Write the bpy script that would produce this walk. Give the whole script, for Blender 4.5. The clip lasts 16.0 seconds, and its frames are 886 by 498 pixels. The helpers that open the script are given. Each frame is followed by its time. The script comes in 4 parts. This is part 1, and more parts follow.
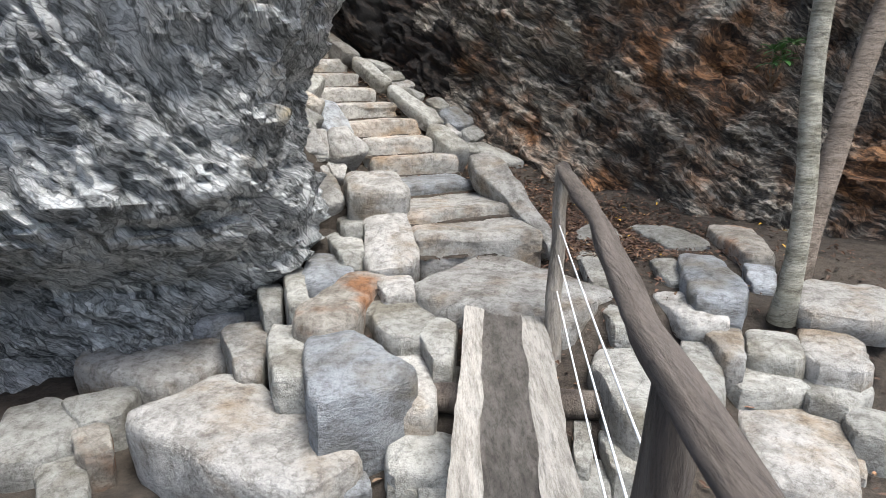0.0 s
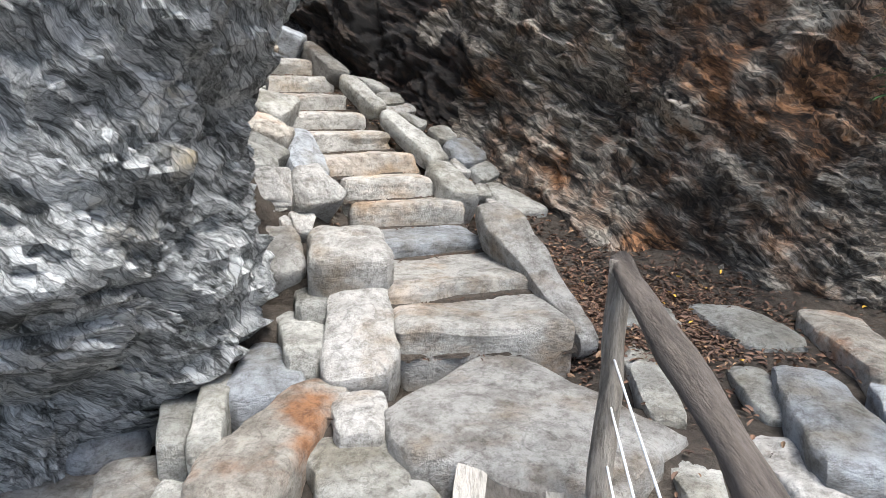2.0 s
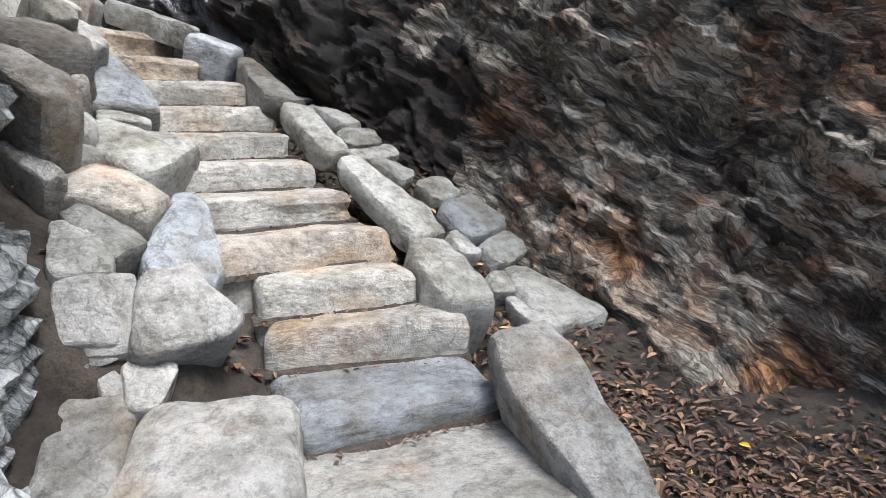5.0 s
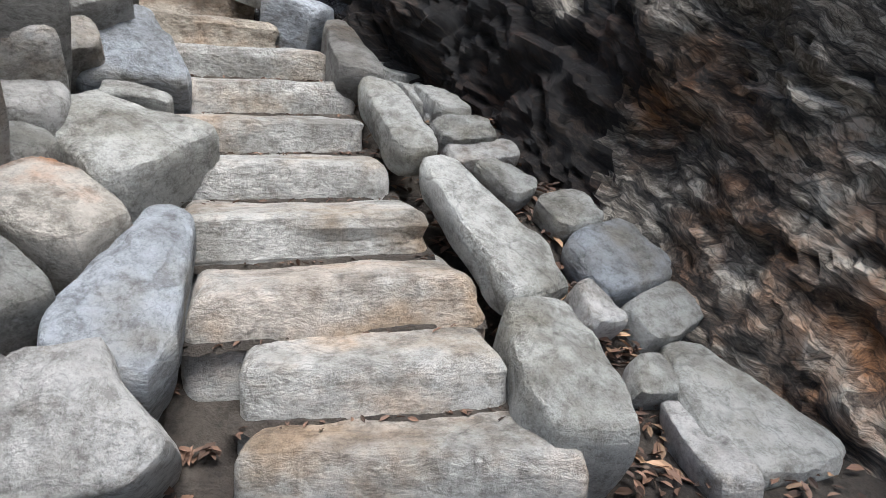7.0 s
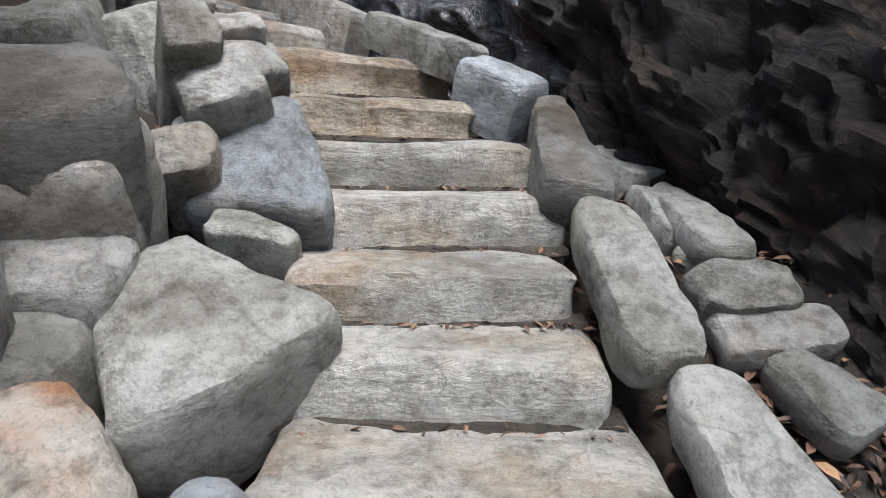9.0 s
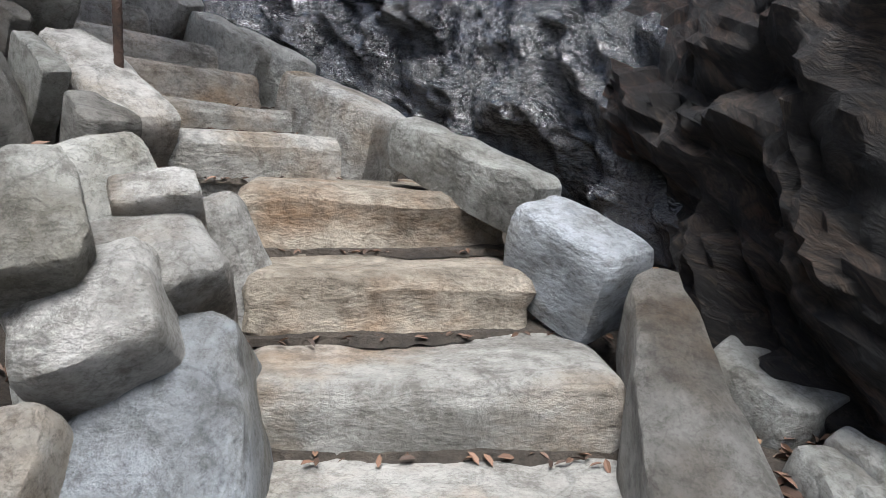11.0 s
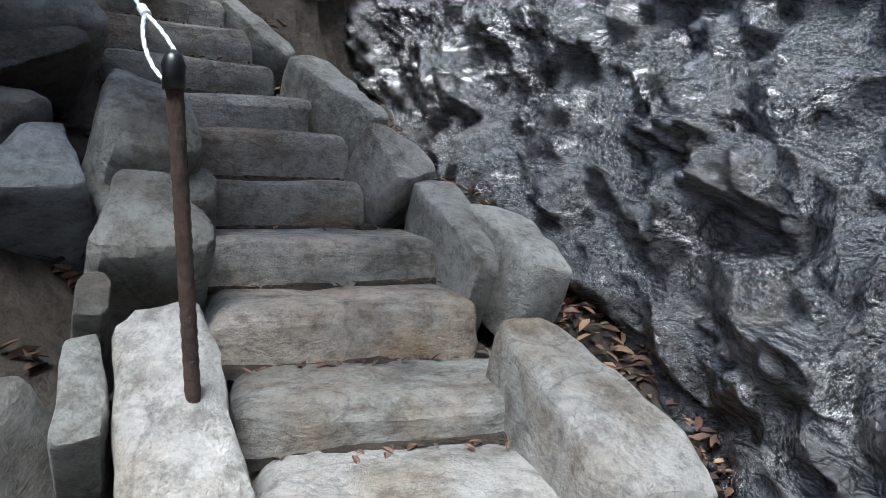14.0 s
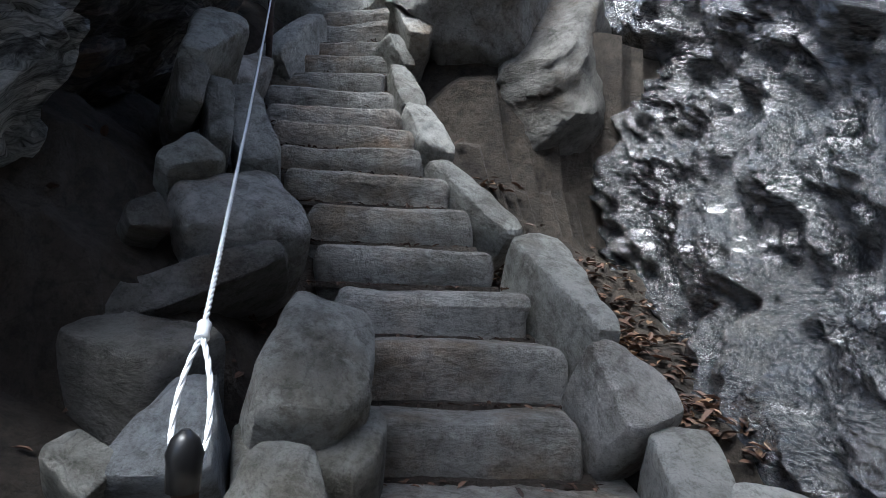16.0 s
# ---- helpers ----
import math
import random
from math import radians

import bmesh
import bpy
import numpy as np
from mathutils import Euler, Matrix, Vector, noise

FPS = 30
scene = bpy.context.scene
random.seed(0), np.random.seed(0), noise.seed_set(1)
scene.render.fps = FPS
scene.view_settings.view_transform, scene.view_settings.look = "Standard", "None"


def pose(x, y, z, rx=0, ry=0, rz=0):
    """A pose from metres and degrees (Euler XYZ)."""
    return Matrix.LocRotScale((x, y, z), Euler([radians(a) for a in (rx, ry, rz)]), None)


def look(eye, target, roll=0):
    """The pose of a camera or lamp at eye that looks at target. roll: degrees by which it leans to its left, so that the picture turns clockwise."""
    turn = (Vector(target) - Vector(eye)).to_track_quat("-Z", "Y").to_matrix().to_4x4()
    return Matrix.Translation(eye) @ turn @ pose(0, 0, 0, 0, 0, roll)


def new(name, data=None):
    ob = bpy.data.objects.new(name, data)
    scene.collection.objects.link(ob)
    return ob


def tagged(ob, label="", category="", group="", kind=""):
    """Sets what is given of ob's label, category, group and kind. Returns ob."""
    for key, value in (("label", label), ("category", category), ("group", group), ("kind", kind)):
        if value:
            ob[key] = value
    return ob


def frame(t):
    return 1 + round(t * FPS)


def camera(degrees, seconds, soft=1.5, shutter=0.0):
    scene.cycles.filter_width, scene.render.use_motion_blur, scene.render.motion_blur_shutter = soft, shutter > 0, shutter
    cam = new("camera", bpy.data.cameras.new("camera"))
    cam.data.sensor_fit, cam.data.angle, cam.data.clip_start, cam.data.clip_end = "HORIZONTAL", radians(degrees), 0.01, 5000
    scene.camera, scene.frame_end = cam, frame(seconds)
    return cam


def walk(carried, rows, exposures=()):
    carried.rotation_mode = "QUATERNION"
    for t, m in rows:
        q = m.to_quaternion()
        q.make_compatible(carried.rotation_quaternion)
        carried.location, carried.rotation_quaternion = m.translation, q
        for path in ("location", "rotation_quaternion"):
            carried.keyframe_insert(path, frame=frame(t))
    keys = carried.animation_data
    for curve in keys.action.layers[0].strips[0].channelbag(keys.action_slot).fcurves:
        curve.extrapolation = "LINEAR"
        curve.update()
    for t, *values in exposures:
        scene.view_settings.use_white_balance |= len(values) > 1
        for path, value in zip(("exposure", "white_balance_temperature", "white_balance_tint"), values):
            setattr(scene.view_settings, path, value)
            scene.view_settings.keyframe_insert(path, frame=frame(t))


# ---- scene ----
cam = camera(68.9, 16.0, soft=0.6)
METRES, EYE, TILT, LEAN, TURN = 10.0, 1.5, -15.5, 0.0, 0.0
ROWS = [
    (0.0, 0.0, 0.0, 0.0, 0.0, 0.0, 0.0),
    (0.5, 0.0028, 0.0372, 0.0115, -0.13, 1.25, -0.73),
    (1.0, 0.0066, 0.0741, 0.0228, 0.45, 2.53, -0.52),
    (1.5, 0.0082, 0.1124, 0.0354, -0.87, 1.78, -0.54),
    (2.0, 0.0129, 0.1525, 0.046, 1.37, 1.56, -1.58),
    (2.5, 0.0146, 0.1939, 0.0561, 2.35, 2.56, -0.41),
    (3.0, 0.0192, 0.2346, 0.0684, 0.98, 3.17, -0.09),
    (5.5, 0.0222, 0.4174, 0.1191, 4.87, 4.6, -1.27),
    (6.0, 0.0294, 0.4555, 0.1262, 8.63, 4.83, -1.7),
    (6.5, 0.0296, 0.4852, 0.1354, 14.75, 4.26, -3.89),
    (7.0, 0.0241, 0.5125, 0.1446, 16.57, 2.47, -6.16),
    (7.5, 0.0162, 0.5409, 0.1586, 24.73, 2.19, -8.99),
    (8.0, 0.0052, 0.563, 0.1752, 32.66, 2.41, -9.82),
    (10.5, -0.066, 0.6661, 0.2514, 38.1, 2.25, -11.77),
    (11.0, -0.0787, 0.6798, 0.2716, 42.92, 2.85, -12.7),
    (11.5, -0.1002, 0.6891, 0.2868, 46.53, 4.82, -14.66),
    (12.0, -0.1145, 0.7008, 0.3014, 46.12, 4.27, -14.66),
    (12.5, -0.1289, 0.7145, 0.3204, 55.58, 4.17, -12.98),
    (13.0, -0.1461, 0.7251, 0.3364, 58.5, 5.06, -13.74),
    (13.5, -0.1585, 0.7354, 0.3444, 59.98, 1.71, -14.45),
    (14.0, -0.1751, 0.7469, 0.3615, 71.05, -0.88, -16.19),
    (14.5, -0.1973, 0.7509, 0.3753, 82.1, -0.71, -15.14),
    (15.0, -0.2114, 0.7518, 0.3886, 85.36, 3.36, -16.22),
    (15.5, -0.2212, 0.7611, 0.4032, 91.71, 4.5, -19.46),
    (16.0, -0.2297, 0.7623, 0.4082, 96.15, 0.91, -17.6),
]
walk(cam, [(t, pose(0, 0, EYE, TILT, LEAN, TURN) @ pose(METRES * x, METRES * y, METRES * z, 90 + pitch, roll, yaw)) for t, x, y, z, yaw, pitch, roll in ROWS],
     exposures=[(0.0, 1.1, 6300, 8), (3.0, 1.45, 6150, 8), (5.0, 1.45, 6000, 8), (8.0, 1.15, 5900, 8), (10.5, 1.3, 6000, 8), (12.5, 1.5, 5800, 4), (14.5, 1.6, 5700, 4), (16.0, 1.6, 5700, 5)])

# ---- world and light: an overcast sky over a wooded ravine ----
world = bpy.data.worlds.new("overcast_sky")
scene.world = world
world.use_nodes = True
wn = world.node_tree.nodes
sky = wn.new("ShaderNodeTexSky")
sky.sky_type, sky.sun_disc, sky.sun_elevation, sky.sun_rotation = "NISHITA", False, radians(68), radians(132)
sky.air_density, sky.dust_density, sky.ozone_density = 1.0, 4.0, 0.6
world.node_tree.links.new(sky.outputs[0], wn["Background"].inputs[0])
wn["Background"].inputs[1].default_value = 0.15
sun = new("sun", bpy.data.lights.new("sun", "SUN"))
sun.data.energy, sun.data.angle, sun.data.color = 3.0, radians(30), (1.0, 0.975, 0.945)
sun.matrix_world = look((0, 0, 30), (-9, 8, 0))


# ---- materials ----
def ramp_node(nt, stops):
    r = nt.nodes.new("ShaderNodeValToRGB")
    el = r.color_ramp.elements
    while len(el) < len(stops):
        el.new(0.5)
    for e, (p, c) in zip(el, stops):
        e.position, e.color = p, (*c, 1)
    return r


def rock(name, dark, mid_c, light, rough=0.8, grain=30.0, streak=(1, 1, 1), turn=(0, 0, 0), stain=None, bump=0.5, per_object=0.25, speck=0.0, coat=0.0, cracks=0.35, crack=1.6, dirt=0.8, dirt_tone=0.45, stain2=None, weather=0.7):
    """Rock: three tones over coarse and fine noise, stretched along its beds, with stains, specks and relief."""
    m = bpy.data.materials.new(name)
    m.use_nodes = True
    nt = m.node_tree
    N, L = nt.nodes, nt.links.new
    b = N["Principled BSDF"]
    tc = N.new("ShaderNodeTexCoord")
    mp = N.new("ShaderNodeMapping")
    mp.inputs["Rotation"].default_value = [radians(a) for a in turn]
    mp2 = N.new("ShaderNodeMapping")
    mp2.inputs["Scale"].default_value = streak
    L(tc.outputs["Object"], mp.inputs[0])
    L(mp.outputs[0], mp2.inputs[0])
    oi = N.new("ShaderNodeObjectInfo")
    sh = N.new("ShaderNodeVectorMath")
    sh.operation = "MULTIPLY_ADD"
    L(oi.outputs["Random"], sh.inputs[0])
    sh.inputs[1].default_value = (17, 31, 11)
    L(mp2.outputs[0], sh.inputs[2])

    def nz(scale, detail, rgh=0.6):
        n = N.new("ShaderNodeTexNoise")
        n.inputs["Scale"].default_value, n.inputs["Detail"].default_value, n.inputs["Roughness"].default_value = scale, detail, rgh
        L(sh.outputs[0], n.inputs["Vector"])
        return n
    big, fine, mid_n = nz(2.2, 5), nz(grain, 6, 0.7), nz(8.0, 6, 0.65)
    add = N.new("ShaderNodeMath")
    add.operation = "MULTIPLY_ADD"
    L(fine.outputs[0], add.inputs[0])
    add.inputs[1].default_value = 0.45
    ad2 = N.new("ShaderNodeMath")
    ad2.operation = "MULTIPLY_ADD"
    L(mid_n.outputs[0], ad2.inputs[0])
    ad2.inputs[1].default_value = 0.55
    L(add.outputs[0], ad2.inputs[2])
    r = ramp_node(nt, [(0.42, dark), (0.5, mid_c), (0.585, light)])
    L(ad2.outputs[0], r.inputs[0])
    col = r.outputs[0]
    if stain:
        st = ramp_node(nt, [(0.5, (0, 0, 0)), (0.68, (1, 1, 1))])
        L(big.outputs[0], st.inputs[0])
        mx = N.new("ShaderNodeMix")
        mx.data_type = "RGBA"
        L(st.outputs[0], mx.inputs[0])
        L(col, mx.inputs[6])
        mx.inputs[7].default_value = (*stain, 1)
        col = mx.outputs[2]
    if stain2:
        s2 = nz(1.3, 6, 0.65)
        st = ramp_node(nt, [(0.52, (0, 0, 0)), (0.62, (1, 1, 1))])
        L(s2.outputs[0], st.inputs[0])
        mx = N.new("ShaderNodeMix")
        mx.data_type, mx.blend_type = "RGBA", "SOFT_LIGHT"
        L(st.outputs[0], mx.inputs[0])
        L(col, mx.inputs[6])
        mx.inputs[7].default_value = (*stain2, 1)
        col = mx.outputs[2]
    if speck:
        vo = nz(90, 2)
        sr = ramp_node(nt, [(0.62, (0, 0, 0)), (0.7, (speck, speck, speck))])
        L(vo.outputs[0], sr.inputs[0])
        mx = N.new("ShaderNodeMix")
        mx.data_type, mx.blend_type = "RGBA", "ADD"
        mx.inputs[0].default_value = 1
        L(col, mx.inputs[6])
        L(sr.outputs[0], mx.inputs[7])
        col = mx.outputs[2]
    # thin dark cracks and dirty pits
    for sc, width, deep in ((crack, 0.007, 0.3), (crack * 5, 0.016, 0.55)):
        cn = nz(sc, 3, 0.55)
        cr = ramp_node(nt, [(0.5 - width, (1, 1, 1)), (0.5 - width * 0.3, (deep, deep, deep)), (0.5 + width * 0.3, (deep, deep, deep)), (0.5 + width, (1, 1, 1))])
        L(cn.outputs[0], cr.inputs[0])
        mx = N.new("ShaderNodeMix")
        mx.data_type, mx.blend_type = "RGBA", "MULTIPLY"
        mx.inputs[0].default_value = cracks
        L(col, mx.inputs[6])
        L(cr.outputs[0], mx.inputs[7])
        col = mx.outputs[2]
    pn = nz(120, 3, 0.7)
    pr = ramp_node(nt, [(0.34, (0.3, 0.28, 0.25)), (0.46, (1, 1, 1))])
    L(pn.outputs[0], pr.inputs[0])
    gn = nz(3.1, 7, 0.72)
    gr = ramp_node(nt, [(0.38, (dirt_tone, dirt_tone * 0.96, dirt_tone * 0.9)), (0.55, (1, 1, 1))])
    L(gn.outputs[0], gr.inputs[0])
    for o, fac in ((pr, 0.3), (gr, dirt)):
        mx = N.new("ShaderNodeMix")
        mx.data_type, mx.blend_type = "RGBA", "MULTIPLY"
        mx.inputs[0].default_value = fac
        L(col, mx.inputs[6])
        L(o.outputs[0], mx.inputs[7])
        col = mx.outputs[2]
    # mottled weathering and thin split lines along the beds
    wn_ = nz(14, 9, 0.8)
    wr = ramp_node(nt, [(0.40, (0.42, 0.40, 0.37)), (0.5, (0.94, 0.94, 0.93)), (0.62, (1.12, 1.12, 1.12))])
    L(wn_.outputs[0], wr.inputs[0])
    mx = N.new("ShaderNodeMix")
    mx.data_type, mx.blend_type = "RGBA", "MULTIPLY"
    mx.inputs[0].default_value = weather
    L(col, mx.inputs[6])
    L(wr.outputs[0], mx.inputs[7])
    col = mx.outputs[2]
    if per_object:
        hs = N.new("ShaderNodeHueSaturation")
        mr = N.new("ShaderNodeMapRange")
        L(oi.outputs["Random"], mr.inputs[0])
        mr.inputs[3].default_value, mr.inputs[4].default_value = 1 - per_object, 1 + per_object
        L(mr.outputs[0], hs.inputs["Value"])
        L(col, hs.inputs["Color"])
        col = hs.outputs[0]
    L(col, b.inputs["Base Color"])
    rr = N.new("ShaderNodeMapRange")
    L(mid_n.outputs[0], rr.inputs[0])
    rr.inputs[1].default_value, rr.inputs[2].default_value = 0.3, 0.7
    rr.inputs[3].default_value, rr.inputs[4].default_value = max(0.05, rough - 0.12), min(1, rough + 0.12)
    L(rr.outputs[0], b.inputs["Roughness"])
    b.inputs["Coat Weight"].default_value = coat
    b.inputs["Coat Roughness"].default_value = 0.12
    bp = N.new("ShaderNodeBump")
    bp.inputs["Strength"].default_value, bp.inputs["Distance"].default_value = min(1.0, bump * 1.8), 0.09
    hgt = N.new("ShaderNodeMath")
    hgt.operation = "MULTIPLY_ADD"
    L(wn_.outputs[0], hgt.inputs[0])
    hgt.inputs[1].default_value = 0.6
    L(ad2.outputs[0], hgt.inputs[2])
    L(hgt.outputs[0], bp.inputs["Height"])
    L(bp.outputs[0], b.inputs["Normal"])
    L(bp.outputs[0], b.inputs["Coat Normal"])
    return m


tan = rock("tan_sandstone", (0.27, 0.252, 0.222), (0.43, 0.41, 0.375), (0.55, 0.535, 0.505), 0.85, 40, (1, 1, 1.2), stain=(0.37, 0.30, 0.22), speck=0.04)
grey = rock("grey_sandstone", (0.22, 0.215, 0.19), (0.36, 0.355, 0.325), (0.48, 0.475, 0.44), 0.85, 40, (1, 1, 1.2), stain=(0.27, 0.25, 0.20), speck=0.04)
blue = rock("blue_slate", (0.19, 0.21, 0.235), (0.31, 0.335, 0.365), (0.43, 0.455, 0.485), 0.75, 40, (1, 1, 2), stain=(0.31, 0.29, 0.25), speck=0.03)
orange = rock("rusty_sandstone", (0.28, 0.21, 0.14), (0.42, 0.36, 0.28), (0.52, 0.48, 0.42), 0.85, 40, (1, 1, 1.2), stain=(0.42, 0.2, 0.09))
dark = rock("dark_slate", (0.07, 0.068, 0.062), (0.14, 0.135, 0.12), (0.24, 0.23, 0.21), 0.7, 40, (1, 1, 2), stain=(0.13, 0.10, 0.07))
step_mat = rock("step_stone", (0.25, 0.235, 0.205), (0.38, 0.365, 0.33), (0.5, 0.485, 0.45), 0.85, 35, (1, 1.1, 1.35), stain=(0.40, 0.32, 0.235), per_object=0.14, speck=0.05, stain2=(0.62, 0.52, 0.45))
step_rust = rock("rusty_step_stone", (0.24, 0.19, 0.13), (0.42, 0.34, 0.25), (0.54, 0.47, 0.38), 0.88, 30, (1, 1.1, 1.4), stain=(0.36, 0.22, 0.12), per_object=0.08, bump=0.8)

def foliated(name, dark, mid_c, light, stain, stain_at, rough=0.5, lichen=None, relief=0.075, tip=0, low=0.63, high=1.0):
    """Foliated cliff rock: thin split beds dipping to one side, each flake with its own tone, rusty stains and lichen;
    black seams and darker hollows paint in the shade of crevices.
    """
    m = bpy.data.materials.new(name)
    m.use_nodes = True
    nt = m.node_tree
    N, L = nt.nodes, nt.links.new
    b = N["Principled BSDF"]
    tc, turn = N.new("ShaderNodeTexCoord"), N.new("ShaderNodeMapping")
    turn.inputs["Rotation"].default_value = (radians(tip), radians(-34), 0)
    L(tc.outputs["Object"], turn.inputs[0])
    warp = N.new("ShaderNodeTexNoise")
    warp.inputs["Scale"].default_value, warp.inputs["Detail"].default_value = 1.6, 4
    L(turn.outputs[0], warp.inputs["Vector"])
    bend = N.new("ShaderNodeVectorMath")
    bend.operation = "MULTIPLY_ADD"
    L(warp.outputs["Color"], bend.inputs[0])
    bend.inputs[1].default_value = (0.4, 0.4, 0.4)
    L(turn.outputs[0], bend.inputs[2])
    thin = N.new("ShaderNodeVectorMath")
    thin.operation = "MULTIPLY"
    L(bend.outputs[0], thin.inputs[0])
    thin.inputs[1].default_value = (1, 1, 4.2)

    def nz(scale, detail, rgh, src=thin):
        n = N.new("ShaderNodeTexNoise")
        n.inputs["Scale"].default_value, n.inputs["Detail"].default_value, n.inputs["Roughness"].default_value = scale, detail, rgh
        L(src.outputs[0], n.inputs["Vector"])
        return n.outputs[0]

    def flake(scale, feature="F1"):
        n = N.new("ShaderNodeTexVoronoi")
        n.feature = feature
        n.inputs["Scale"].default_value = scale
        L(thin.outputs[0], n.inputs["Vector"])
        if feature != "F1":
            return n.outputs["Distance"]
        sp = N.new("ShaderNodeSeparateColor")
        L(n.outputs["Color"], sp.inputs[0])
        return sp.outputs[0]

    def total(terms):
        acc = None
        for src, k in terms:
            q = N.new("ShaderNodeMath")
            q.operation = "MULTIPLY_ADD"
            L(src, q.inputs[0])
            q.inputs[1].default_value = k
            q.inputs[2].default_value = 0.0
            if acc:
                L(acc, q.inputs[2])
            acc = q.outputs[0]
        return acc

    def blend(col, other, fac, kind="MIX", amount=None):
        mx = N.new("ShaderNodeMix")
        mx.data_type, mx.blend_type = "RGBA", kind
        if fac is None:
            mx.inputs[0].default_value = amount
        else:
            L(fac, mx.inputs[0])
        L(col, mx.inputs[6])
        if isinstance(other, tuple):
            mx.inputs[7].default_value = (*other, 1)
        else:
            L(other, mx.inputs[7])
        return mx.outputs[2]
    v1, v2, n1, n2, n3 = flake(2.6), flake(9.0), nz(1.7, 7, 0.65), nz(15.0, 8, 0.75), nz(60.0, 4, 0.7)
    tone = total([(v1, 0.16), (v2, 0.18), (n1, 0.42), (n2, 0.75), (n3, 0.15)])
    r = ramp_node(nt, [(low, dark), ((low + high) / 2 - 0.02, mid_c), (high, light)])
    L(tone, r.inputs[0])
    col = r.outputs[0]
    sp = ramp_node(nt, [(stain_at, (0, 0, 0)), (stain_at + 0.12, (1, 1, 1))])
    L(nz(1.1, 6, 0.65, turn), sp.inputs[0])
    col = blend(col, blend(col, stain, None, "MULTIPLY", 1.0), sp.outputs[0])
    if lichen:
        lp = ramp_node(nt, [(0.60, (0, 0, 0)), (0.66, (0.8, 0.8, 0.8))])
        L(nz(5.5, 8, 0.75, turn), lp.inputs[0])
        col = blend(col, lichen, lp.outputs[0])
    for scale, width, deep in ((2.6, 0.035, 0.08), (9.0, 0.05, 0.35)):
        cr = ramp_node(nt, [(0.0, (deep, deep, deep)), (width, (1, 1, 1))])
        L(flake(scale, "DISTANCE_TO_EDGE"), cr.inputs[0])
        col = blend(col, cr.outputs[0], None, "MULTIPLY", 0.75)
    L(col, b.inputs["Base Color"])
    rr = N.new("ShaderNodeMapRange")
    L(n2, rr.inputs[0])
    rr.inputs[1].default_value, rr.inputs[2].default_value = 0.3, 0.7
    rr.inputs[3].default_value, rr.inputs[4].default_value = rough + 0.2, rough - 0.15
    L(rr.outputs[0], b.inputs["Roughness"])
    bp = N.new("ShaderNodeBump")
    bp.inputs["Strength"].default_value, bp.inputs["Distance"].default_value = 1.0, relief
    L(total([(v1, 0.30), (v2, 0.18), (n1, 0.7), (n2, 0.55), (n3, 0.06)]), bp.inputs["Height"])
    L(bp.outputs[0], b.inputs["Normal"])
    return m


cliff_left_mat = foliated("grey_phyllite", (0.05, 0.054, 0.052), (0.34, 0.352, 0.35), (0.82, 0.83, 0.82), (0.75, 0.62, 0.42), 0.60, 0.42, lichen=(0.62, 0.65, 0.6), tip=28, low=0.66, high=0.98)
cliff_right_mat = foliated("brown_phyllite", (0.018, 0.015, 0.012), (0.17, 0.145, 0.115), (0.66, 0.60, 0.50), (0.85, 0.48, 0.27), 0.48, 0.5, low=0.66, high=1.03)
# damp rusty rock, its colour darkened further for the shade under the arch
damp_shade_mat = foliated("damp_rusty_phyllite_in_shade", (0.003, 0.0024, 0.002), (0.015, 0.0105, 0.008), (0.07, 0.048, 0.033), (0.9, 0.5, 0.3), 0.45, 0.62, low=0.68, high=1.05)
# phyllite with the shade inside the arch put into its dark colours
cave_shade_mat = foliated("shade_coloured_phyllite", (0.012, 0.011, 0.010), (0.055, 0.049, 0.044), (0.21, 0.19, 0.17), (0.8, 0.6, 0.45), 0.5, 0.65)


def wet_rock():
    """Black rock under a running film of water: dark body, mirror-like crumpled skin."""
    m = bpy.data.materials.new("wet_black_phyllite")
    m.use_nodes = True
    nt = m.node_tree
    N, L = nt.nodes, nt.links.new
    b = N["Principled BSDF"]
    tc, mp = N.new("ShaderNodeTexCoord"), N.new("ShaderNodeMapping")
    mp.inputs["Rotation"].default_value = (0, radians(-32), 0)
    mp.inputs["Scale"].default_value = (1.0, 1.0, 1.45)
    L(tc.outputs["Object"], mp.inputs[0])
    big, small = N.new("ShaderNodeTexNoise"), N.new("ShaderNodeTexNoise")
    for n, sc, de in ((big, 2.0, 6), (small, 17.0, 5)):
        n.inputs["Scale"].default_value, n.inputs["Detail"].default_value, n.inputs["Roughness"].default_value = sc, de, 0.62
        L(mp.outputs[0], n.inputs["Vector"])
    r = ramp_node(nt, [(0.4, (0.003, 0.003, 0.0035)), (0.58, (0.010, 0.0098, 0.0098)), (0.7, (0.07, 0.062, 0.052))])
    L(big.outputs[0], r.inputs[0])
    L(r.outputs[0], b.inputs["Base Color"])
    rr = ramp_node(nt, [(0.5, (0.09, 0.09, 0.09)), (0.7, (0.26, 0.26, 0.26))])
    L(big.outputs[0], rr.inputs[0])
    L(rr.outputs[0], b.inputs["Roughness"])
    b.inputs["Specular IOR Level"].default_value = 1.0
    b.inputs["IOR"].default_value = 1.8
    bp = N.new("ShaderNodeBump")
    bp.inputs["Strength"].default_value, bp.inputs["Distance"].default_value = 1.0, 0.06
    L(small.outputs[0], bp.inputs["Height"])
    L(bp.outputs[0], b.inputs["Normal"])
    return m


